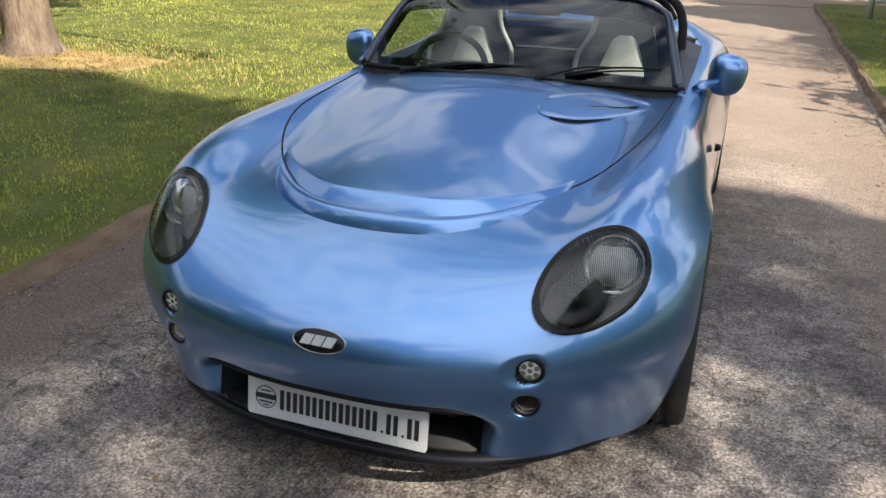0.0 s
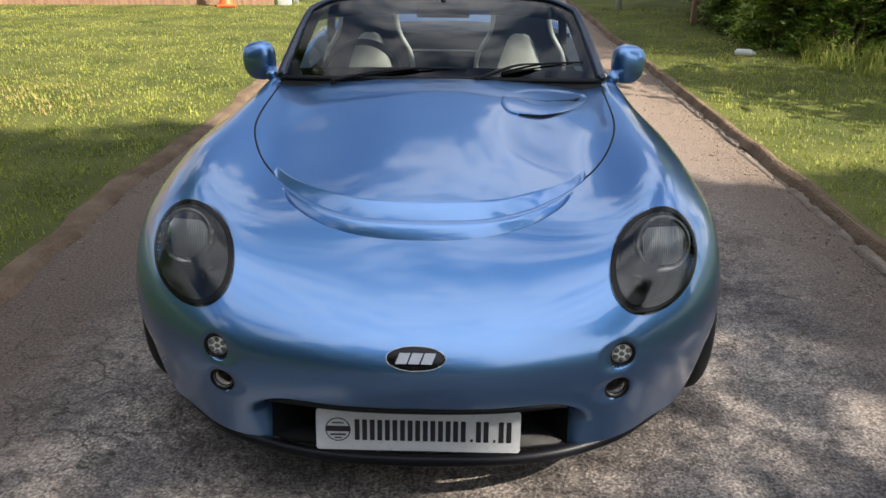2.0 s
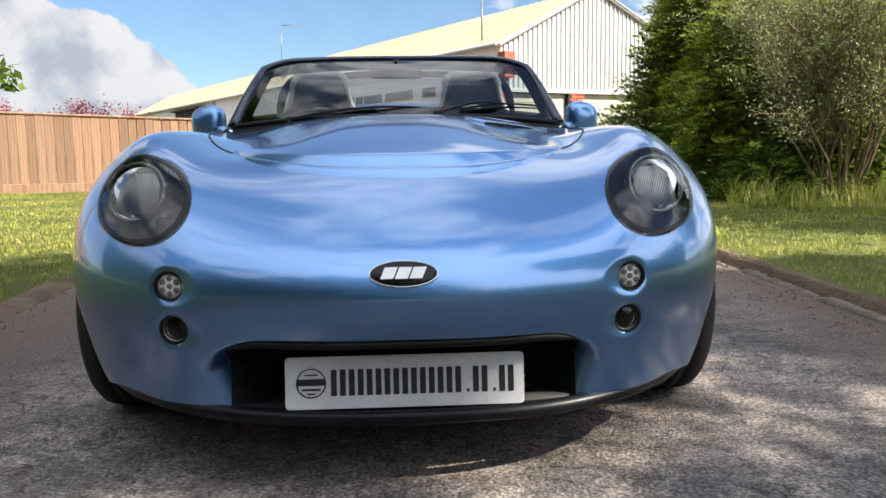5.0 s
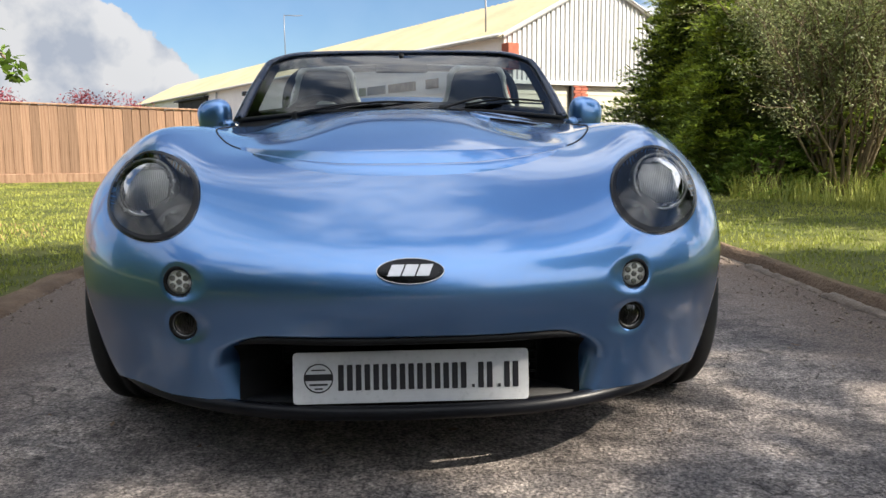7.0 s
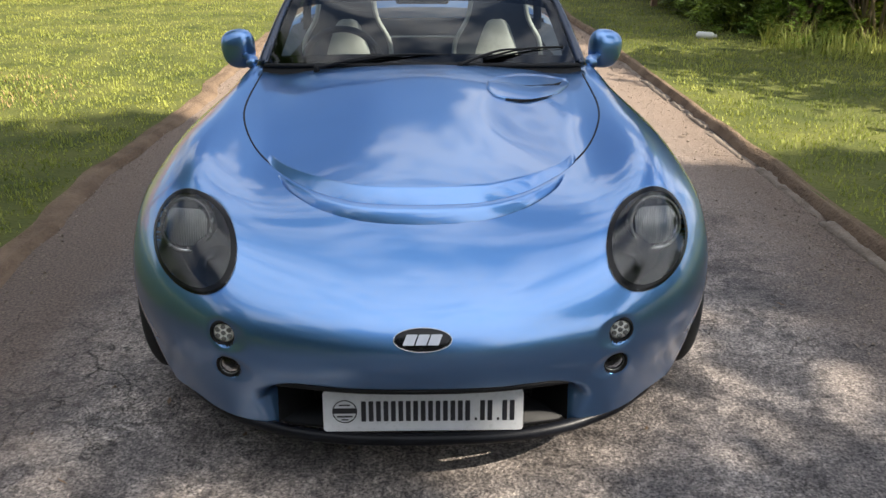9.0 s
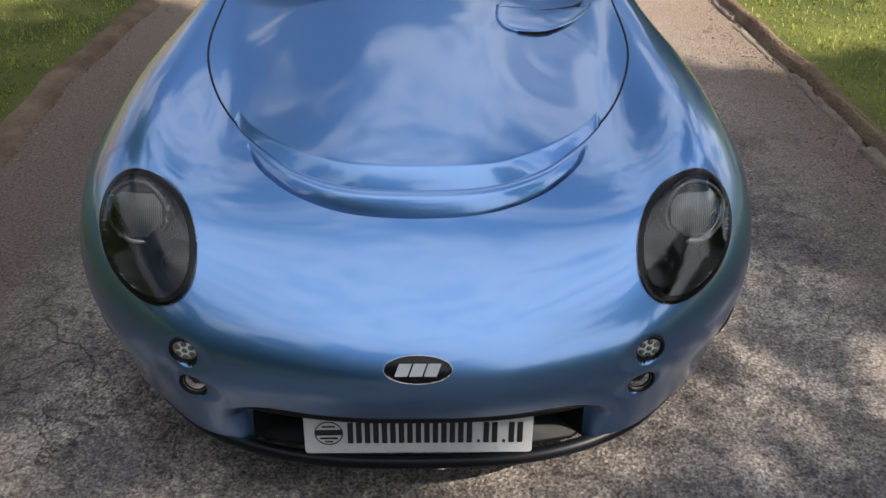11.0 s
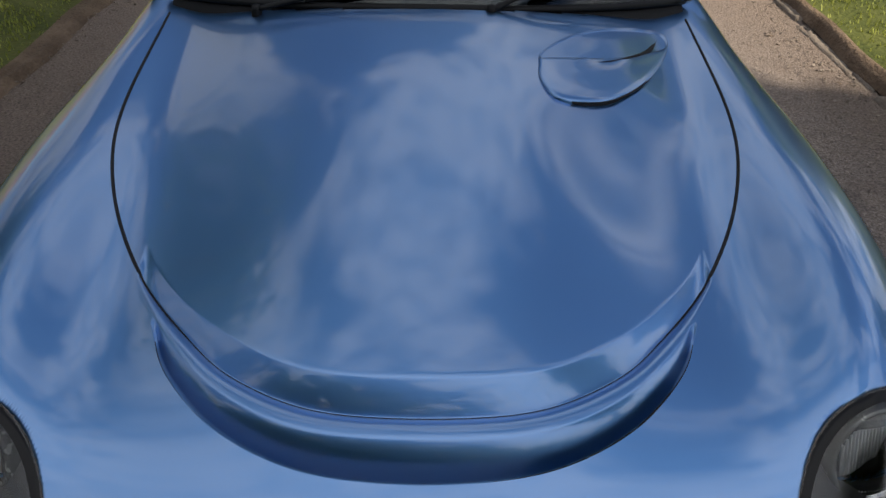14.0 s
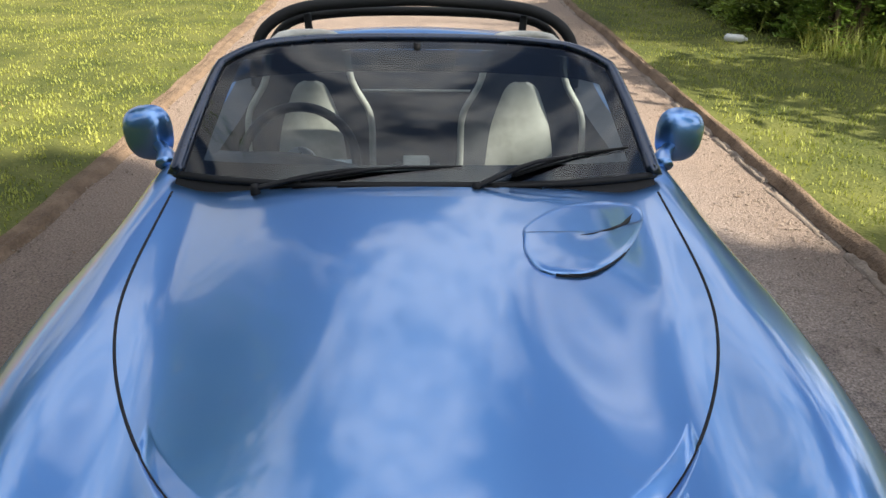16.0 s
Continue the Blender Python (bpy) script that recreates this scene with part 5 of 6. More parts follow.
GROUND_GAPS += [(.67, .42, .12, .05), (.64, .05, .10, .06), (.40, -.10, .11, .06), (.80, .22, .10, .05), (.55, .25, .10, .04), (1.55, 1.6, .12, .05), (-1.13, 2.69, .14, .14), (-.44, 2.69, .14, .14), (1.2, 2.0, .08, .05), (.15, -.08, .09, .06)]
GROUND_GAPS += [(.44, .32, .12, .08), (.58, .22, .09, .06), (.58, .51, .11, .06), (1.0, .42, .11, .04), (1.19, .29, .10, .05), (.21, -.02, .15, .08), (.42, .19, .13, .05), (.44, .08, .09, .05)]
# edge of the shade on the ground, set from the camera's view: x, y
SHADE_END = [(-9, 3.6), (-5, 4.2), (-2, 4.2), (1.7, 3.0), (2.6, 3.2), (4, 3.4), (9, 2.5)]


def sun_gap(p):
    """True where leaves are left out, so that sun reaches set spots on drive and car."""
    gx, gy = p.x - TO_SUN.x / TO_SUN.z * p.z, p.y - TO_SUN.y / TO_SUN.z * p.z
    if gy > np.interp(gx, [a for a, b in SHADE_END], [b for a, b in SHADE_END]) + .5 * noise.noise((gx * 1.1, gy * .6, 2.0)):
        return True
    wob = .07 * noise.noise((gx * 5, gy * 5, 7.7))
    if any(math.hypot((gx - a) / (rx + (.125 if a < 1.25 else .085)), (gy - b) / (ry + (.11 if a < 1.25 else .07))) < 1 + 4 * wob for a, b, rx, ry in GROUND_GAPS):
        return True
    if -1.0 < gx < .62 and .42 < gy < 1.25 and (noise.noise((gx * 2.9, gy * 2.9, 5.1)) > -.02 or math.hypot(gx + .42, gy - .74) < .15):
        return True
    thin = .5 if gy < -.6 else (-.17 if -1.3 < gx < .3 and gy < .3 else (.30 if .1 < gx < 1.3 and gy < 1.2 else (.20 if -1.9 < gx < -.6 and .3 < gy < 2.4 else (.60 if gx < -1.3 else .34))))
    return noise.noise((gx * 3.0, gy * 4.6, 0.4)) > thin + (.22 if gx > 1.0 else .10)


# out-of-sight trees, added for shade and dark reflections, and the lawn's tree
tree((14.8, -9.0, 0), 20.0, 5.2, 22, .42, LEAF_TREE, 14, .17, "unseen tall leafy tree, its crown thinned to dapple the drive", 11, .42, scatter_by=.42, keep=.8, gaps=True)
tree((-8.2, -14.5, 0), 14.0, 4.6, 20, .38, LEAF_TREE, 14, .17, "unseen tall leafy tree, added to darken the car's reflections", 12, .30, scatter_by=.42, keep=.5)
tree((12.4, -7.8, 0), 17.4, 3.9, 20, .36, LEAF_TREE, 14, .16, "second unseen leafy tree, its crown thinned to dapple the drive", 14, .42, scatter_by=.40, keep=.8, gaps=True)
tree((-10.5, -8.5, 0), 8.4, 3.2, 18, .30, LEAF_TREE, 14, .16, "unseen leafy tree left of the drive, added to darken reflections", 15, .16, scatter_by=.33, keep=.13)
tree((-4.5, -16.0, 0), 12.0, 4.4, 18, .32, LEAF_TREE, 14, .16, "unseen leafy tree behind the camera, added to darken reflections", 16, .16, scatter_by=.33, keep=.22)
tree((7.9, 3.4, 0), 5.0, 1.3, 12, .12, LEAF_TREE, 9, .11, "leafy garden tree shading the lawn by the kerb", 19, .38, scatter_by=.30, keep=.2)
lawn_tree = tree((-6.10, 5.1, 0), 7.8, 2.7, 14, .205, LEAF_TREE, 4, .11, "lawn tree with a stout grey-brown trunk", 13, .42, scatter_by=.35)
sprig = curve([(-5.9, 5.1, 3.3), (-4.9, 5.05, 2.9), (-3.7, 5.0, 2.1), (-3.10, 5.0, 1.42)], 6)
part("branch", tube(sprig, [.05 - .0022 * k for k in range(len(sprig))], 7), BARK, lawn_tree)
flare = []
for r0, z in ((.36, -.02), (.31, .05), (.265, .14), (.235, .30), (.222, .60)):
    flare.append([(-6.05 + r0 * (1 + .22 * (r0 - .23) / .2 * math.cos(5 * w + .6)) * math.cos(w), 5.1 + r0 * (1 + .22 * (r0 - .23) / .2 * math.cos(5 * w + .6)) * math.sin(w), z) for w in np.linspace(0, 2 * math.pi, 41)])
part("root_flare", grid(np.array(flare)), BARK, lawn_tree)
np.random.seed(3)
part("branch_leaves", leaves([p for p in sprig[-3:] for _ in range(7)] + [(-3.04, 5, 1.32)] * 34, .05, .06, .5), LEAF_BRIGHT, lawn_tree, smooth=False)
rim = [((1.0 + .5 * noise.noise((math.cos(w) * 1.5, math.sin(w) * 1.5, 3))) * math.cos(w) * 1.05, (.6 + .4 * noise.noise((math.cos(w) * 2.5, math.sin(w) * 2.5, 8))) * math.sin(w)) for w in np.linspace(0, 2 * math.pi, 48, endpoint=False)]
straw = part("bare_ring", ([(-5.45, 4.95, .036)] + [(-5.45 + x * f, 4.95 + y * f, z) for f, z in ((.5, .034), (1, .024)) for x, y in rim], [(0, 1 + k, 1 + (k + 1) % 48) for k in range(48)] + [(1 + k, 49 + k, 49 + (k + 1) % 48, 1 + (k + 1) % 48) for k in range(48)]), DRY_GRASS)
tagged(straw, "dry straw-coloured earth round the tree trunk", "bare earth", kind="structure")


def bush(at, rx, ry, height, leaf_material, count, size, label, seed, stems=7, name="bush", droop=.2, spread=.17):
    """Stems fanning out, with leaf clumps through an uneven crown."""
    rnd = random.Random(seed)
    np.random.seed(seed)
    root = thing(name, at, label, "bush")
    base = Vector(at)
    geos = []
    for k in range(stems):
        w = rnd.uniform(0, 6.28)
        e = base + Vector((math.cos(w) * rx * .6, math.sin(w) * ry * .6, height * rnd.uniform(.6, .95)))
        geos.append(tube(curve([base + Vector((math.cos(w) * .12, math.sin(w) * .12, 0)), base.lerp(e, .4) + Vector((0, 0, .2)), e], 5), [.05 * (1 - .07 * i) for i in range(11)], 7))
    part("stem", join(*geos), BARK, root)
    clumps = []
    while len(clumps) < count // 26:
        p = Vector((rnd.uniform(-1, 1), rnd.uniform(-1, 1), rnd.uniform(0, 1)))
        r = math.hypot(p.x, p.y)
        lim = (1 - abs(p.z - .42) ** 2.2 * 1.9) * (1 + .35 * noise.noise((p.x * 2.2 + seed, p.y * 2.2, p.z * 2.6)))
        if .5 * lim < r < lim:
            clumps.append(base + Vector((p.x * rx, p.y * ry, .05 + p.z * height)))
    pts = [c for c in clumps for _ in range(26)]
    part("crown", leaves(pts, size, spread, droop=droop), leaf_material, root, smooth=False)
    return root


def fronds(bases, ways, length, leaflet, pairs=9):
    """Arching sprays: narrow leaflets in pairs along a drooping midrib."""
    n = len(bases)
    b, d = np.array(bases), np.array(ways)
    d /= np.linalg.norm(d, axis=1)[:, None]
    up = np.array((0, 0, 1.0))
    s = np.cross(d, up); s /= np.linalg.norm(s, axis=1)[:, None] + 1e-9
    ln = (length * np.random.uniform(.6, 1.3, n))[:, None]
    out = []
    for k in range(pairs):
        t = (k + .6) / pairs
        p = b + d * ln * t - up * ln * .45 * t * t
        for sg in (-1, 1):
            v = s * sg * .8 + d * .65 + up * np.random.uniform(-.35, .25, (n, 1)) + np.random.normal(0, .18, (n, 3))
            v /= np.linalg.norm(v, axis=1)[:, None]
            size = leaflet * (1.15 - .6 * abs(t - .45)) * np.random.uniform(.75, 1.25, (n, 1))
            w = np.cross(v, up + np.random.normal(0, .3, (n, 3))); w /= np.linalg.norm(w, axis=1)[:, None] + 1e-9
            out.append(np.stack([p, p + v * size * .5 + w * size * .17, p + v * size, p + v * size * .5 - w * size * .17], 1))
    v = np.concatenate(out).reshape(-1, 3)
    i = np.arange(len(v) // 4)[:, None] * 4
    return v.tolist(), (i + np.array([[0, 1, 2, 3]])).tolist()


def spray_bush(at, radius, height, count, length, leaflet, material, label, seed, low=0.0, point=.55):
    """A dense bush, widest low down, clothed in sprays that point outwards."""
    rnd = random.Random(seed); np.random.seed(seed)
    root, base = thing("bush", at, label, "bush"), Vector(at)
    part("stem", join(*[tube(curve([base + Vector((.1 * math.cos(w), .1 * math.sin(w), 0)), base + Vector((.3 * radius * math.cos(w), .3 * radius * math.sin(w), height * .45)), base + Vector((.45 * radius * math.cos(w + .4), .45 * radius * math.sin(w + .4), height * .85))], 5), [.05 * (1 - .08 * i) for i in range(11)], 7) for w in np.linspace(0, 5.4, 7)]), BARK, root)
    starts, ways = [], []
    while len(starts) < count:
        z, w = rnd.random(), rnd.uniform(0, 2 * math.pi)
        lim = radius * max(.08, (1 - z) ** point * (1.0 if z > .12 else .75 + 2 * z)) * (1 + .5 * noise.noise((math.cos(w) * 1.7 + seed, math.sin(w) * 1.7, z * 4.5)) + .30 * noise.noise((math.cos(w) * 4.5, math.sin(w) * 4.5 + seed, z * 11)))
        if rnd.random() > lim / radius + .15:
            continue
        r = lim * (1 - .55 * rnd.random() ** 2)
        starts.append(base + Vector((r * math.cos(w), r * math.sin(w), low + z * height)))
        ways.append((math.cos(w) + rnd.gauss(0, .45), math.sin(w) + rnd.gauss(0, .45), .35 + .5 * z + rnd.gauss(0, .3)))
    part("crown", fronds(starts, ways, length, leaflet), material, root, smooth=False)
    if material is LEAF_DARK:
        # brighter copies of outer sprays, more towards the top, coloured as if sunlit
        lit_tips = [k for k in range(len(starts)) if noise.noise(starts[k] * 1.9) + .5 * (starts[k].z - base.z) / height + rnd.uniform(-.25, .25) > .30]
        part("young_sprays", fronds([starts[k] + Vector(ways[k]) * .09 for k in lit_tips], [ways[k] for k in lit_tips], length * .85, leaflet), LEAF_TIP, root, "yellow-green outer sprays, coloured as if sunlit", smooth=False)
    return root


spray_bush((5.35, 11.0, 0), 1.6, 4.8, 5600, .48, .115, LEAF_DARK, "tall dense evergreen with drooping yellow-green sprays", 21)
spray_bush((7.0, 12.6, 0), 2.3, 6.4, 4600, .55, .13, LEAF_DARK, "taller evergreen standing behind the hedge", 22)
spray_bush((4.75, 10.2, 0), .95, 1.9, 2400, .34, .09, LEAF_DARK, "low dark evergreen at the hedge's foot", 33)
spray_bush((4.85, 8.9, 0), 1.25, 2.6, 3400, .36, .095, LEAF_DARK, "dark evergreen bush over the long grass", 23)
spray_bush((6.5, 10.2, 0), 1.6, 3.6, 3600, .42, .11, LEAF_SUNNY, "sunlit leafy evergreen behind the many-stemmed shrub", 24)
spray_bush((4.35, 7.75, 0), .5, .75, 260, .25, .07, LEAF_BRIGHT, "low yellow-green shrub in the long grass", 28)
spray_bush((5.8, 7.9, 0), .6, .95, 300, .25, .07, LEAF_BRIGHT, "low bright shrub beside the many-stemmed shrub", 29)
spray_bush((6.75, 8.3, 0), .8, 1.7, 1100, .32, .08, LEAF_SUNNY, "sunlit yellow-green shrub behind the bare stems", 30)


def vase_shrub(at, height, radius, stems, label, seed):
    """Many bare stems fanning from one stool, with fine twigs and small leaves above."""
    rnd = random.Random(seed); np.random.seed(seed)
    root, base = thing("bush", at, label, "bush"), Vector(at)
    geos, tips = [], []

    def grow(p, d, length, r, level):
        q = [p]
        for i in range(6):
            d = (d + Vector((rnd.gauss(0, .12), rnd.gauss(0, .12), rnd.gauss(.03, .08)))).normalized()
            q.append(q[-1] + d * length / 6)
        geos.append(tube(q, [r * (1 - .11 * i) for i in range(7)], 6))
        if level == 0:
            tips.extend(q[2:])
            return
        for i in (2, 3, 4, 5, 6) if level < 3 else (3, 4, 5, 6):
            grow(q[i], (d + Vector((rnd.gauss(0, .5), rnd.gauss(0, .5), rnd.gauss(.05, .3)))).normalized(), length * rnd.uniform(.38, .6), r * .5, level - 1)

    for k in range(stems):
        w = 2.4 * k + rnd.uniform(-.4, .4)
        lean = rnd.uniform(.12, radius / height * 1.1)
        grow(base + Vector((.14 * math.cos(w), .14 * math.sin(w), 0)), Vector((lean * math.cos(w), lean * math.sin(w), 1)).normalized(), height * rnd.uniform(.55, .72), rnd.uniform(.011, .026), 2)
    part("stem", join(*geos), STEM, root, "bare grey-brown stems")
    part("crown", leaves([t for t in tips for _ in range(19)], .021, .08, .30), LEAF_GREY, root, smooth=False)
    return root


vase_shrub((5.15, 7.6, 0), 3.3, 1.7, 34, "many-stemmed grey-green shrub with bare lower stems", 27)
np.random.seed(5)
TALL_EDGE = lambda y: np.interp(y, [4.5, 5.2, 6.8, 9.9, 12], [5.3, 4.7, 3.8, 3.9, 3.9])
tall = [(x, y, .05) for x, y in np.random.uniform((3.2, 4.6), (8.5, 10.5), (15000, 2)) if x > TALL_EDGE(y) + .35 * noise.noise((y * 1.6, 2, 0)) and (noise.noise((x * 1.4, y * 1.4, 5)) > -.25)]
blades("tall_grass", tall, .26, .004, BLADE, "long uncut grass under the shrubs", .8)

# unseen belt of trees behind the camera and at both sides, added to darken reflections
np.random.seed(8)
belt_at = np.random.uniform((-34, -21, .2), (30, -15, 13), (26000, 3))
belt_at = [p for p in belt_at if p[2] < 9.6 - 5.0 * smooth01(1, 8, p[0]) + 2.6 * noise.noise((p[0] * .22, p[1] * .22, 1)) + 1.2 * noise.noise((p[0] * .8, p[1] * .8, 4))]
for x0, x1, y0, y1, tall in ((-31, -24, -17, 7, 8.6), (22, 28, -17, 4, 6.0)):
    side_at = np.random.uniform((x0, y0, .2), (x1, y1, tall + 3), (11000, 3))
    belt_at += [p for p in side_at if p[2] < tall + 2.4 * noise.noise((p[0] * .22, p[1] * .22, 6)) + 1.2 * noise.noise((p[0] * .8, p[1] * .8, 9))]
belt = part("tree_belt", join(leaves(belt_at, .42, .1, .5), *[tube([(x, -18 + 2 * math.sin(x * 3), 0), (x + .3, -18 + 2 * math.sin(x * 3), 5)], [.16, .07], 7) for x in range(-33, 30, 3)]), LEAF_TREE, smooth=False)
tagged(belt, "unseen dense belt of dark leafy trees, added to darken the car's reflections", "trees", kind="stuff")

# red-leaved shrub behind the fence
for k in range(4):
    bush((-13.2 + 2.35 * k, 15.4 + .1 * k, 0), 1.35, .7, 1.86 - .07 * k, LEAF_RED, 9000, .030, "red-leaved shrub showing over the fence", 40 + k, spread=.075)

# ---- fence ----
fence = thing("fence", (-8, 13.5, 0), "close-boarded wooden fence, warm brown and knotty, with a gravel board", "fence")
FENCE_TOP = lambda x: float(np.interp(x, [-19, -9, -7.2, -3.4], [1.62, 1.57, 1.50, 1.325]))
FENCE_Y = lambda x: 13.5 + .089 * (x + 8)
board = mesh_of("fence_board", *box((0, 0, .5), (1, .018, 1.0), .004, 1), BOARD, False)
x_at = -19.0
while x_at < -3.48:
    wide = .160 if x_at < -4.95 else .150
    mid_x = x_at + wide / 2
    o = part("board", board, None, fence)
    seen = wide - random.uniform(.004, .009) if x_at < -4.95 else wide - .018
    lap = part("board", board, None, fence)
    lap.matrix_basis = pose(x_at, FENCE_Y(x_at) + .019, .17, 0, 0, 5.1) @ Matrix.Diagonal((.06, .8, FENCE_TOP(mid_x) - .21, 1))
    o.matrix_basis = pose(mid_x, FENCE_Y(mid_x) + random.uniform(-.004, .004), .17, 0, random.uniform(-.3, .3), 5.1) @ Matrix.Diagonal((seen, 1, FENCE_TOP(mid_x) - .20, 1))
    x_at += wide


def along_fence(x0, x1, z0, z1, deep, tall, out=0.0):
    """A sloping timber along the fence between two heights."""
    a, b = Vector((x0, FENCE_Y(x0) + out, z0)), Vector((x1, FENCE_Y(x1) + out, z1))
    return box((0, 0, 0), ((b - a).length, deep, tall), .005, 1, Matrix.Translation((a + b) / 2) @ pose(0, 0, 0, 0, -math.degrees(math.atan2(z1 - z0, x1 - x0)), 5.1))


for zr in (.40, 1.15):
    part("rail", along_fence(-19, -3.48, zr, zr, .04, .09, .055), BOARD, fence, smooth=False)
part("gravel_board", along_fence(-19, -3.48, .10, .10, .035, .17, -.012), BOARD, fence, smooth=False)
for x0, x1 in ((-19, -9), (-9, -7.2), (-7.2, -3.46)):
    part("capping", along_fence(x0, x1, FENCE_TOP(x0) - .012, FENCE_TOP(x1) - .012, .06, .03), BOARD, fence, smooth=False)

# ---- building ----
CORNER, ALONG, BACK = Vector((2.59, 18.5, 0)), Vector((.883, .469, 0)), Vector((-.469, .883, 0))
hall = thing("building", CORNER, "long white workshop with a clad gable and a pale sheet roof", "building")


def at(s, k, z):
    return CORNER + ALONG * s + BACK * k + Vector((0, 0, z))


LEN = 46.0
part("wall", ([at(0, 0, 0), at(0, LEN, 0), at(0, LEN, 3.3), at(0, 0, 3.3), at(.25, .25, 0), at(.25, LEN, 0), at(.25, LEN, 3.3), at(.25, .25, 3.3)], [(0, 1, 2, 3), (7, 6, 5, 4), (3, 2, 6, 7), (1, 5, 6, 2), (0, 3, 7, 4)]), WHITE_WALL, hall, "white rendered long wall", smooth=False)
part("wall", ([at(5.5, 0, 0), at(5.5, LEN, 0), at(5.5, LEN, 3.66), at(5.5, 0, 3.66), at(5.25, 0, 0), at(5.25, LEN, 0), at(5.25, LEN, 3.66), at(5.25, 0, 3.66)], [(0, 1, 2, 3)[::-1], (7, 6, 5, 4)[::-1], (3, 2, 6, 7), (0, 3, 7, 4)]), WHITE_WALL, hall, smooth=False)
# ribbed gable cladding, each rib standing proud
roofline = lambda s: np.interp(s, [0, 2.99, 5.5], [3.26, 4.74, 3.69])
cv, cf, s = [], [], 0.0
prof = []
while s < 5.5:
    prof += [(s, 0), (s + .085, 0), (s + .10, -.035), (s + .135, -.035)]
    s += .15
prof = [p for p in prof if p[0] <= 5.5]
for sx, o in prof:
    cv += [at(sx, o, 2.16), at(sx, o, roofline(sx))]
cf = [(2 * i, 2 * i + 2, 2 * i + 3, 2 * i + 1) for i in range(len(prof) - 1)]
part("gable_cladding", (cv, cf), CLADDING, hall, "white ribbed sheet cladding", smooth=False)
part("verge_trim", join(tube([at(-.1, -.08, 3.20), at(2.99, -.08, 4.77), at(5.6, -.08, 3.66)], .06, 6)), CLADDING, hall, "white verge board", smooth=False)
for a, b, za, zb in ((-.25, 2.99, 3.16, 4.78), (2.99, 5.7, 4.78, 3.62)):
    n_r = int(LEN / .3)
    rows_r = []
    for k in np.linspace(-.15, LEN, n_r * 2 + 1):
        rows_r.append([at(a, k, za), at((a + b) / 2, k, (za + zb) / 2), at(b, k, zb)])
    g = np.array([[tuple(p) for p in r] for r in rows_r])
    g[1::2, :, 2] += .03
    part("roof", grid(g), ROOF, hall, "pale cement sheet roof", smooth=False)
part("lintel", box((0, 0, 0), (5.5, .14, .10), .01, 1, Matrix.Translation(at(2.75, -.02, 2.12)) @ pose(0, 0, 0, 0, 0, 27.97)), CLADDING, hall, smooth=False)
GM = lambda s, z, o=0.0: Matrix.Translation(at(s, o, z)) @ pose(0, 0, 0, 0, 0, 27.97)
for s0, s1 in ((.30, 2.10), (2.62, 4.9)):
    door = part("garage_door", box((0, 0, 0), (s1 - s0, .05, 2.06), .01, 1, GM((s0 + s1) / 2, 1.03, .08)), DOOR_CREAM, hall, "cream up-and-over garage door", smooth=False)
    for k in range(6):
        part("rib", box((0, 0, 0), (s1 - s0 - .1, .02, .03), .004, 1, GM((s0 + s1) / 2, .25 + .32 * k, .05)), DOOR_CREAM, door, smooth=False)
brick = mesh_of("brick", *box((0, 0, 0), (.215, .1025, .065), .004, 1), BRICK, False)
for s0, s1, h, proud in ((2.20, 2.60, 2.1, -.02), (-.02, .28, 2.1, -.02)):
    pier = part("brick_pier", box((0, 0, 0), (s1 - s0 - .02, .20, h), .0, 1, GM((s0 + s1) / 2, h / 2, .08)), KERB, hall, "red brick pier", smooth=False)
    nb = max(1, round((s1 - s0) / .225))
    for r in range(int(h / .075)):
        for c in range(nb):
            o = part("brick", brick, None, pier)
            o.matrix_basis = GM(s0 + .11 + c * .225 - (.05 if r % 2 and nb > 1 else 0), .04 + r * .075, proud)
part("chimney_pier", box((0, 0, 0), (.32, .3, .62), .01, 1, GM(.12, 2.72, -.1)), BRICK, hall, "red brick head of the corner pier", smooth=False)
LM = lambda k, z, o=-.02: Matrix.Translation(at(o, k, z)) @ pose(0, 0, 0, 0, 0, 117.97)
win = part("window", box((0, 0, 0), (6.2, .08, .55), .02, 1, LM(29.6, 2.68)), DARK_SHUTTER, hall, "dark wide window under the eaves", smooth=False)
part("window_frame", join(box((0, 0, 0), (6.5, .30, .10), .01, 1, LM(29.6, 2.99, -.12)), *[box((0, 0, 0), (.08, .12, .55), .01, 1, LM(k, 2.68)) for k in (27.6, 29.6, 31.6)]), DARK_SHUTTER, win, smooth=False)
part("notice_board", box((0, 0, 0), (1.0, .05, .42), .01, 1, LM(23.6, 1.95)), KERB, hall, "small grey notice on the wall", smooth=False)
part("notice_board", box((0, 0, 0), (.7, .05, .18), .01, 1, LM(23.6, 2.35)), WHITE_METAL, hall, smooth=False)
sign = part("wall_sign", box((0, 0, 0), (7.0, .03, .55), .004, 1, LM(5.6, 2.25)), WHITE_WALL, hall, "white company sign, its writing as dark and green bars", smooth=False)
for k, (c, w, m) in enumerate(((8.5, .35, LEAF_TREE), (7.9, .5, LEAF_TREE), (6.9, 1.25, INK), (5.2, 1.7, KERB), (3.4, .7, KERB))):
    part("bar", box((0, 0, 0), (w, .02, .26), .004, 1, LM(c, 2.27, -.05)), m, sign, smooth=False)
part("gutter", tube([at(-.18, -.1, 3.2), at(-.18, LEN, 3.2)], .06, 8), CLADDING, hall)
part("downpipe", tube([at(-.1, 24.6, 3.2), at(-.1, 24.6, 0)], .05, 8), CLADDING, hall)
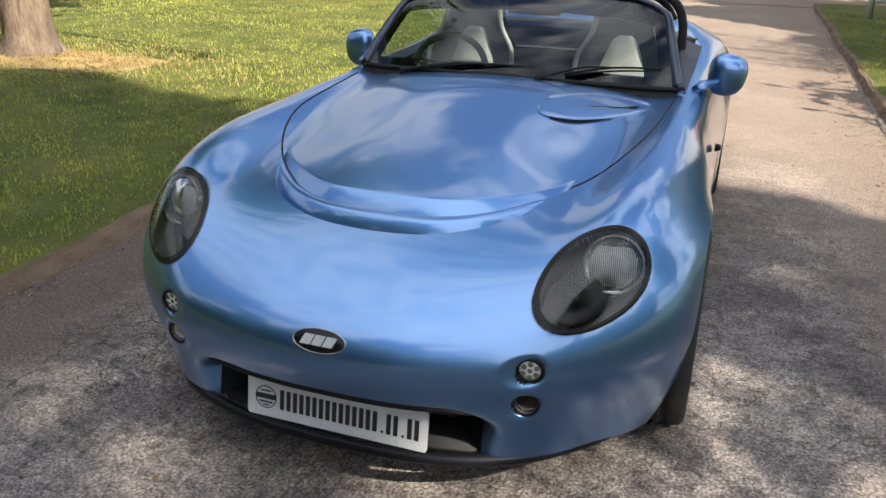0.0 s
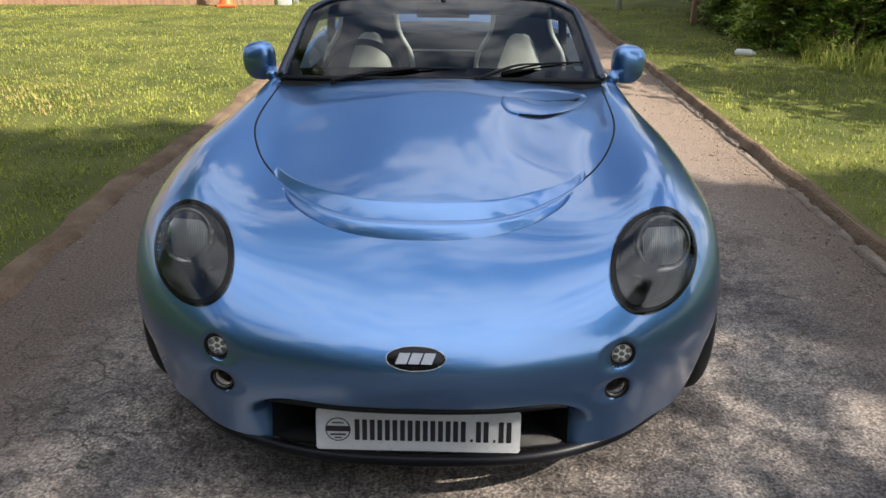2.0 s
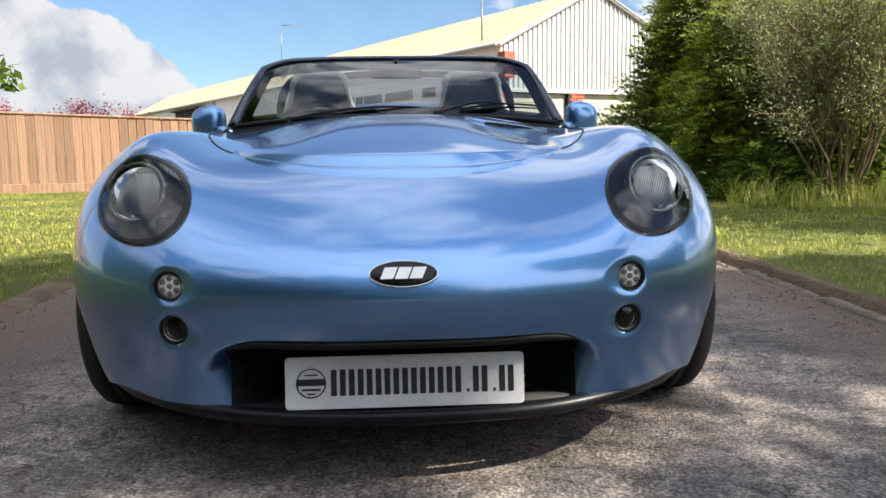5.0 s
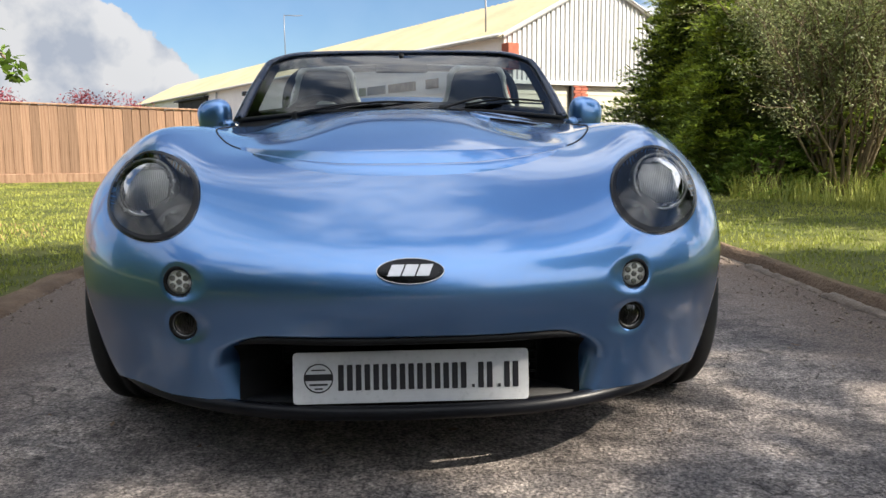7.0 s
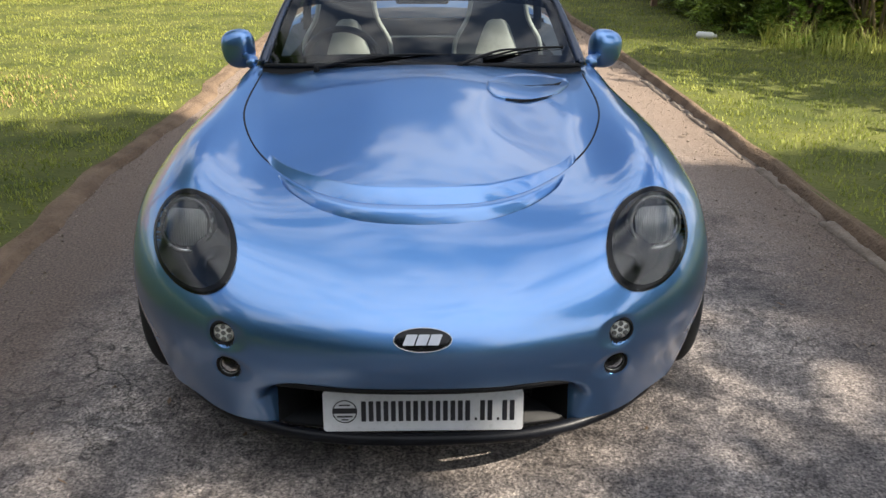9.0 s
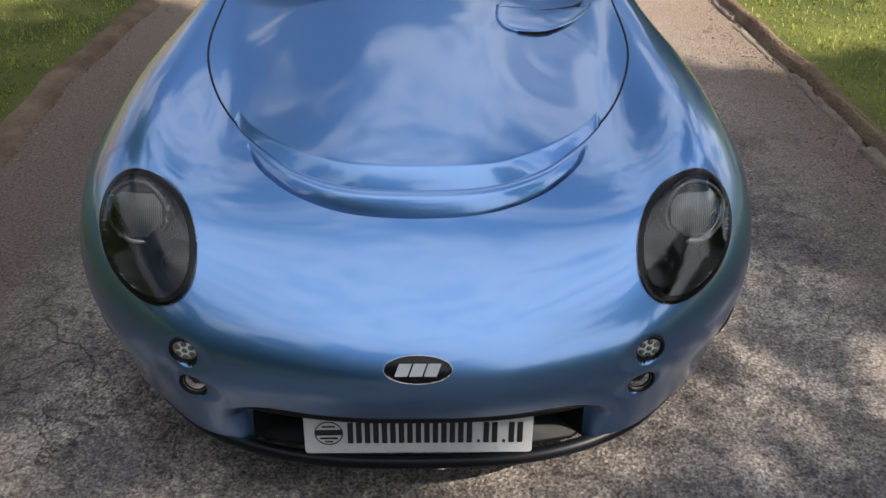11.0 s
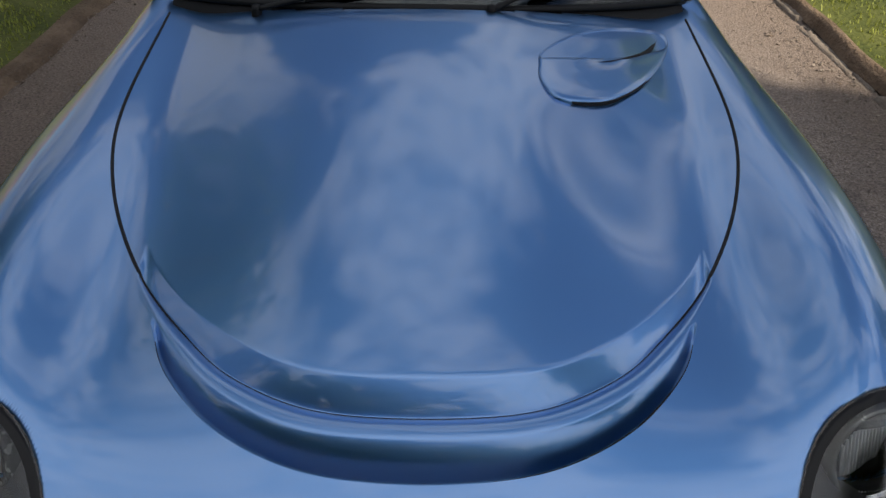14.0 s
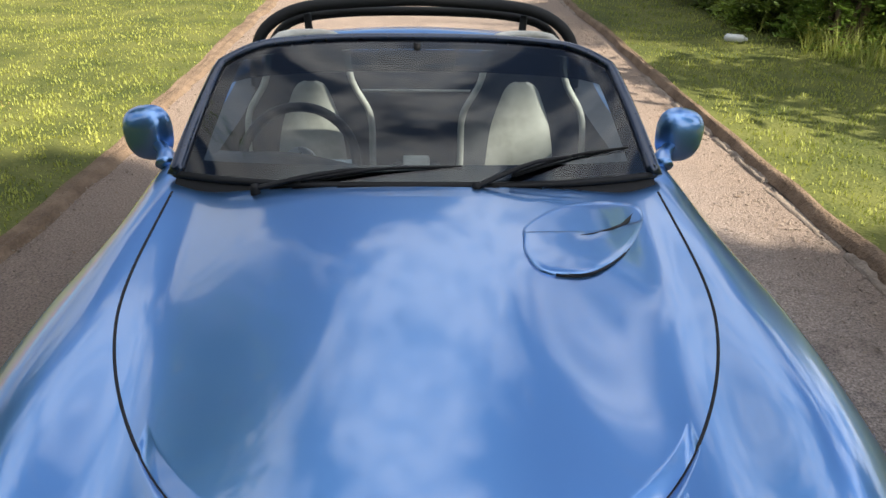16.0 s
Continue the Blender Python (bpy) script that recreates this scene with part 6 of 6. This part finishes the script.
part("floodlight", join(box((0, 0, 0), (.28, .2, .2), .02, 1, LM(19.6, 2.80, -.25)), tube([at(-.02, 19.6, 2.75), at(-.2, 19.6, 2.80)], .03, 6)), DARK_GLASS, hall)
part("door_jamb", box((0, 0, 0), (.09, .12, 2.1), .01, 1, GM(2.145, 1.05, -.0)), DARK_GLASS, hall, "dark jamb beside the garage door", smooth=False)
dish = thing("satellite_dish", at(.8, 17.0, 3.62), "pale grey round dish on the sheet roof", "dish")
part("bowl", moved(lathe([(0, -.05), (.10, -.04), (.18, -.01), (.24, .03), (.235, .045), (.17, .005), (0, -.035)], 24), Matrix.Translation(at(.8, 17.0, 3.98)) @ pose(0, 0, 0, 78, 0, -8)), AERIAL_METAL, dish)
part("bracket", tube([at(.8, 17.0, 3.60), at(.8, 17.1, 3.98)], .022, 8), AERIAL_METAL, dish)
# the roof of another hall behind the hedge
annexe = thing("far_building", (13, 33, 0), "low hall with a ribbed dark-edged roof, half hidden by the hedge", "building")
part("wall", box((13.5, 34, 1.9), (8.6, 6, 3.8), .02, 1), WHITE_WALL, annexe, smooth=False)
part("roof", join(*[box((9.2 + .5 * k, 33.4, 4.75), (.46, 5.2, .05), .01, 1, pose(0, 0, 0, 20, 0, 0)) for k in range(18)], box((13.5, 33.4, 4.70), (9.0, 5.2, .05), .01, 1, pose(0, 0, 0, 20, 0, 0))), ROOF, annexe, "ribbed sheet roof", smooth=False)
part("roof_vent", box((11.6, 33, 5.35), (.6, .6, .75), .05, 2), DARK_GLASS, annexe, "black roof vent")
# aerials on the roof
for k, s, zb, h in ((23.0, 2.99, 4.7, 2.2), (1.3, .35, 3.2, 1.45)):
    aerial = thing("aerial", at(s, k, zb), "thin metal television aerial on a pole", "aerial")
    part("pole", tube([at(s, k, zb - .1), at(s, k, zb + h)], .022, 6), AERIAL_METAL, aerial)
    part("boom", join(tube([at(s, k, zb + h - .05), at(s + .9, k - .2, zb + h - .02)], .014, 6), *[tube([at(s + .15 * i, k - .25, zb + h - .04), at(s + .15 * i, k + .15, zb + h - .04)], .008, 5) for i in range(1, 6)]), AERIAL_METAL, aerial)

# ---- things about the gateway ----
def traffic_cone():
    root = thing("traffic_cone", (0, 0, 0), "orange and white plastic traffic cone on the grass", "cone", "cones by the fence")
    part("base", box((0, 0, .02), (.34, .34, .04), .012, 2), ORANGE, root)
    part("cone", lathe([(.135, .04), (.125, .05), (.095, .25)], 24), ORANGE, root)
    part("band", lathe([(.095, .25), (.06, .48)], 24), WHITE_METAL, root, "white reflective band")
    part("tip", lathe([(.06, .48), (.03, .68), (.022, .70), (0, .70)], 24), ORANGE, root)
    return root


cone = traffic_cone()
cone.matrix_basis = pose(-4.25, 13.45, .03, 0, 0, 15)
copy_thing(cone, pose(-2.75, 17.5, .008, 0, 0, 70))


def lattice_gate(at0, at1, height, label):
    a, b = Vector(at0), Vector(at1)
    root = thing("metal_gate", a, label, "gate")
    up = Vector((0, 0, 1))
    part("post", tube([a - up * .03, a + up * (height + .06)], .05, 12), WHITE_METAL, root)
    part("top_rail", tube([a + up * height, b + up * height], .028, 8), WHITE_METAL, root)
    part("bottom_rail", tube([a + up * .25, b + up * .18], .028, 8), WHITE_METAL, root)
    part("end_post", tube([b + up * .05, b + up * height], .028, 8), WHITE_METAL, root)
    k = 5
    for i in range(k):
        p, q = a.lerp(b, i / k), a.lerp(b, (i + 1) / k)
        part("brace", tube([p + up * .25, q + up * height], .018, 6), WHITE_METAL, root)
        part("brace", tube([q + up * .25, p + up * height], .018, 6), WHITE_METAL, root)
    return root


lattice_gate((2.75, 13.2, .05), (5.3, 16.6, .01), 1.0, "open white tubular lattice gate at the drive's end")
lattice_gate((-3.10, 14.05, .01), (-2.62, 16.6, .01), 1.06, "open white tubular lattice gate by the fence")
pillar = thing("gate_pillar", (-3.30, 13.95, 0), "white painted square pillar at the end of the fence", "pillar")
part("shaft", box((-3.30, 13.95, .54), (.23, .23, 1.08), .02, 2), WHITE_METAL, pillar)
part("cap", box((-3.30, 13.95, 1.10), (.27, .27, .05), .02, 2), WHITE_METAL, pillar)
stub = thing("timber_post", (3.55, 11.2, 0), "short weathered timber post by the hedge", "post")
part("post", box((3.55, 11.2, .21), (.09, .09, .42), .012, 2), BOARD, stub)
np.random.seed(44)
dry = thing("brown_hedge", (4.6, 17.6, 0), "low clipped hedge of dry brown leaves behind the gate", "hedge")
part("crown", leaves(np.random.uniform((2.7, 17.2, .08), (7.2, 17.9, 1.0), (9000, 3)).tolist(), .045, .03, .5), LEAF_BROWN, dry, smooth=False)
part("stem", join(*[tube([(2.9 + .4 * k, 17.55, 0), (2.95 + .4 * k, 17.5, .8)], [.03, .012], 6) for k in range(11)]), BARK, dry)
log = thing("bottle", (3.27, 7.85, .05), "white plastic bottle lying in the grass", "bottle")
part("body", tube([(3.19, 7.90, .09), (3.20, 7.89, .09), (3.34, 7.82, .09), (3.36, 7.81, .09)], [.02, .042, .042, .03], 14), WHITE_METAL, log)
part("cap", tube([(3.36, 7.81, .09), (3.39, 7.795, .09)], .018, 10), WHITE_METAL, log)

# bits fallen from the trees
np.random.seed(17)
litter = leaves([(x, y, .008) for x, y in np.random.uniform((-1.85, -1.6), (1.95, 7), (170, 2))], .022, .002, .45)
lv = np.array(litter[0]); lv[:, 2] = .006 + .35 * np.abs(lv[:, 2] - .008)
grit_at = [(-1.9 + abs(a) * .16 if k % 2 else 1.99 - abs(a) * .20, y, .006) for k, (a, y) in enumerate(zip(np.random.normal(0, 1, 5200), np.random.uniform(-1.5, 9.5, 5200)))]
grit = leaves(grit_at, .011, .002, .6)
gv = np.array(grit[0]); gv[:, 2] = .004 + .8 * np.abs(gv[:, 2] - .006)
edge_litter = part("edge_grit", (gv.tolist(), grit[1]), KERB, smooth=False)
tagged(edge_litter, "earthy grit and crumbs along the drive's edges", "grit", kind="stuff")
fallen = part("fallen_leaves", (lv.tolist(), litter[1]), EARTH, smooth=False)
tagged(fallen, "dry brown leaf bits fallen on the drive", "leaves", kind="stuff")
np.random.seed(18)
blades("straw", [(-5.3 + r * math.cos(w), 4.9 + .55 * r * math.sin(w), .025) for r, w in zip(.25 + 2.3 * np.random.random(5200) ** 1.4, np.random.uniform(0, 6.28, 5200))], .035, .004, DRY_GRASS, "dry straw grass round the trunk", .9)
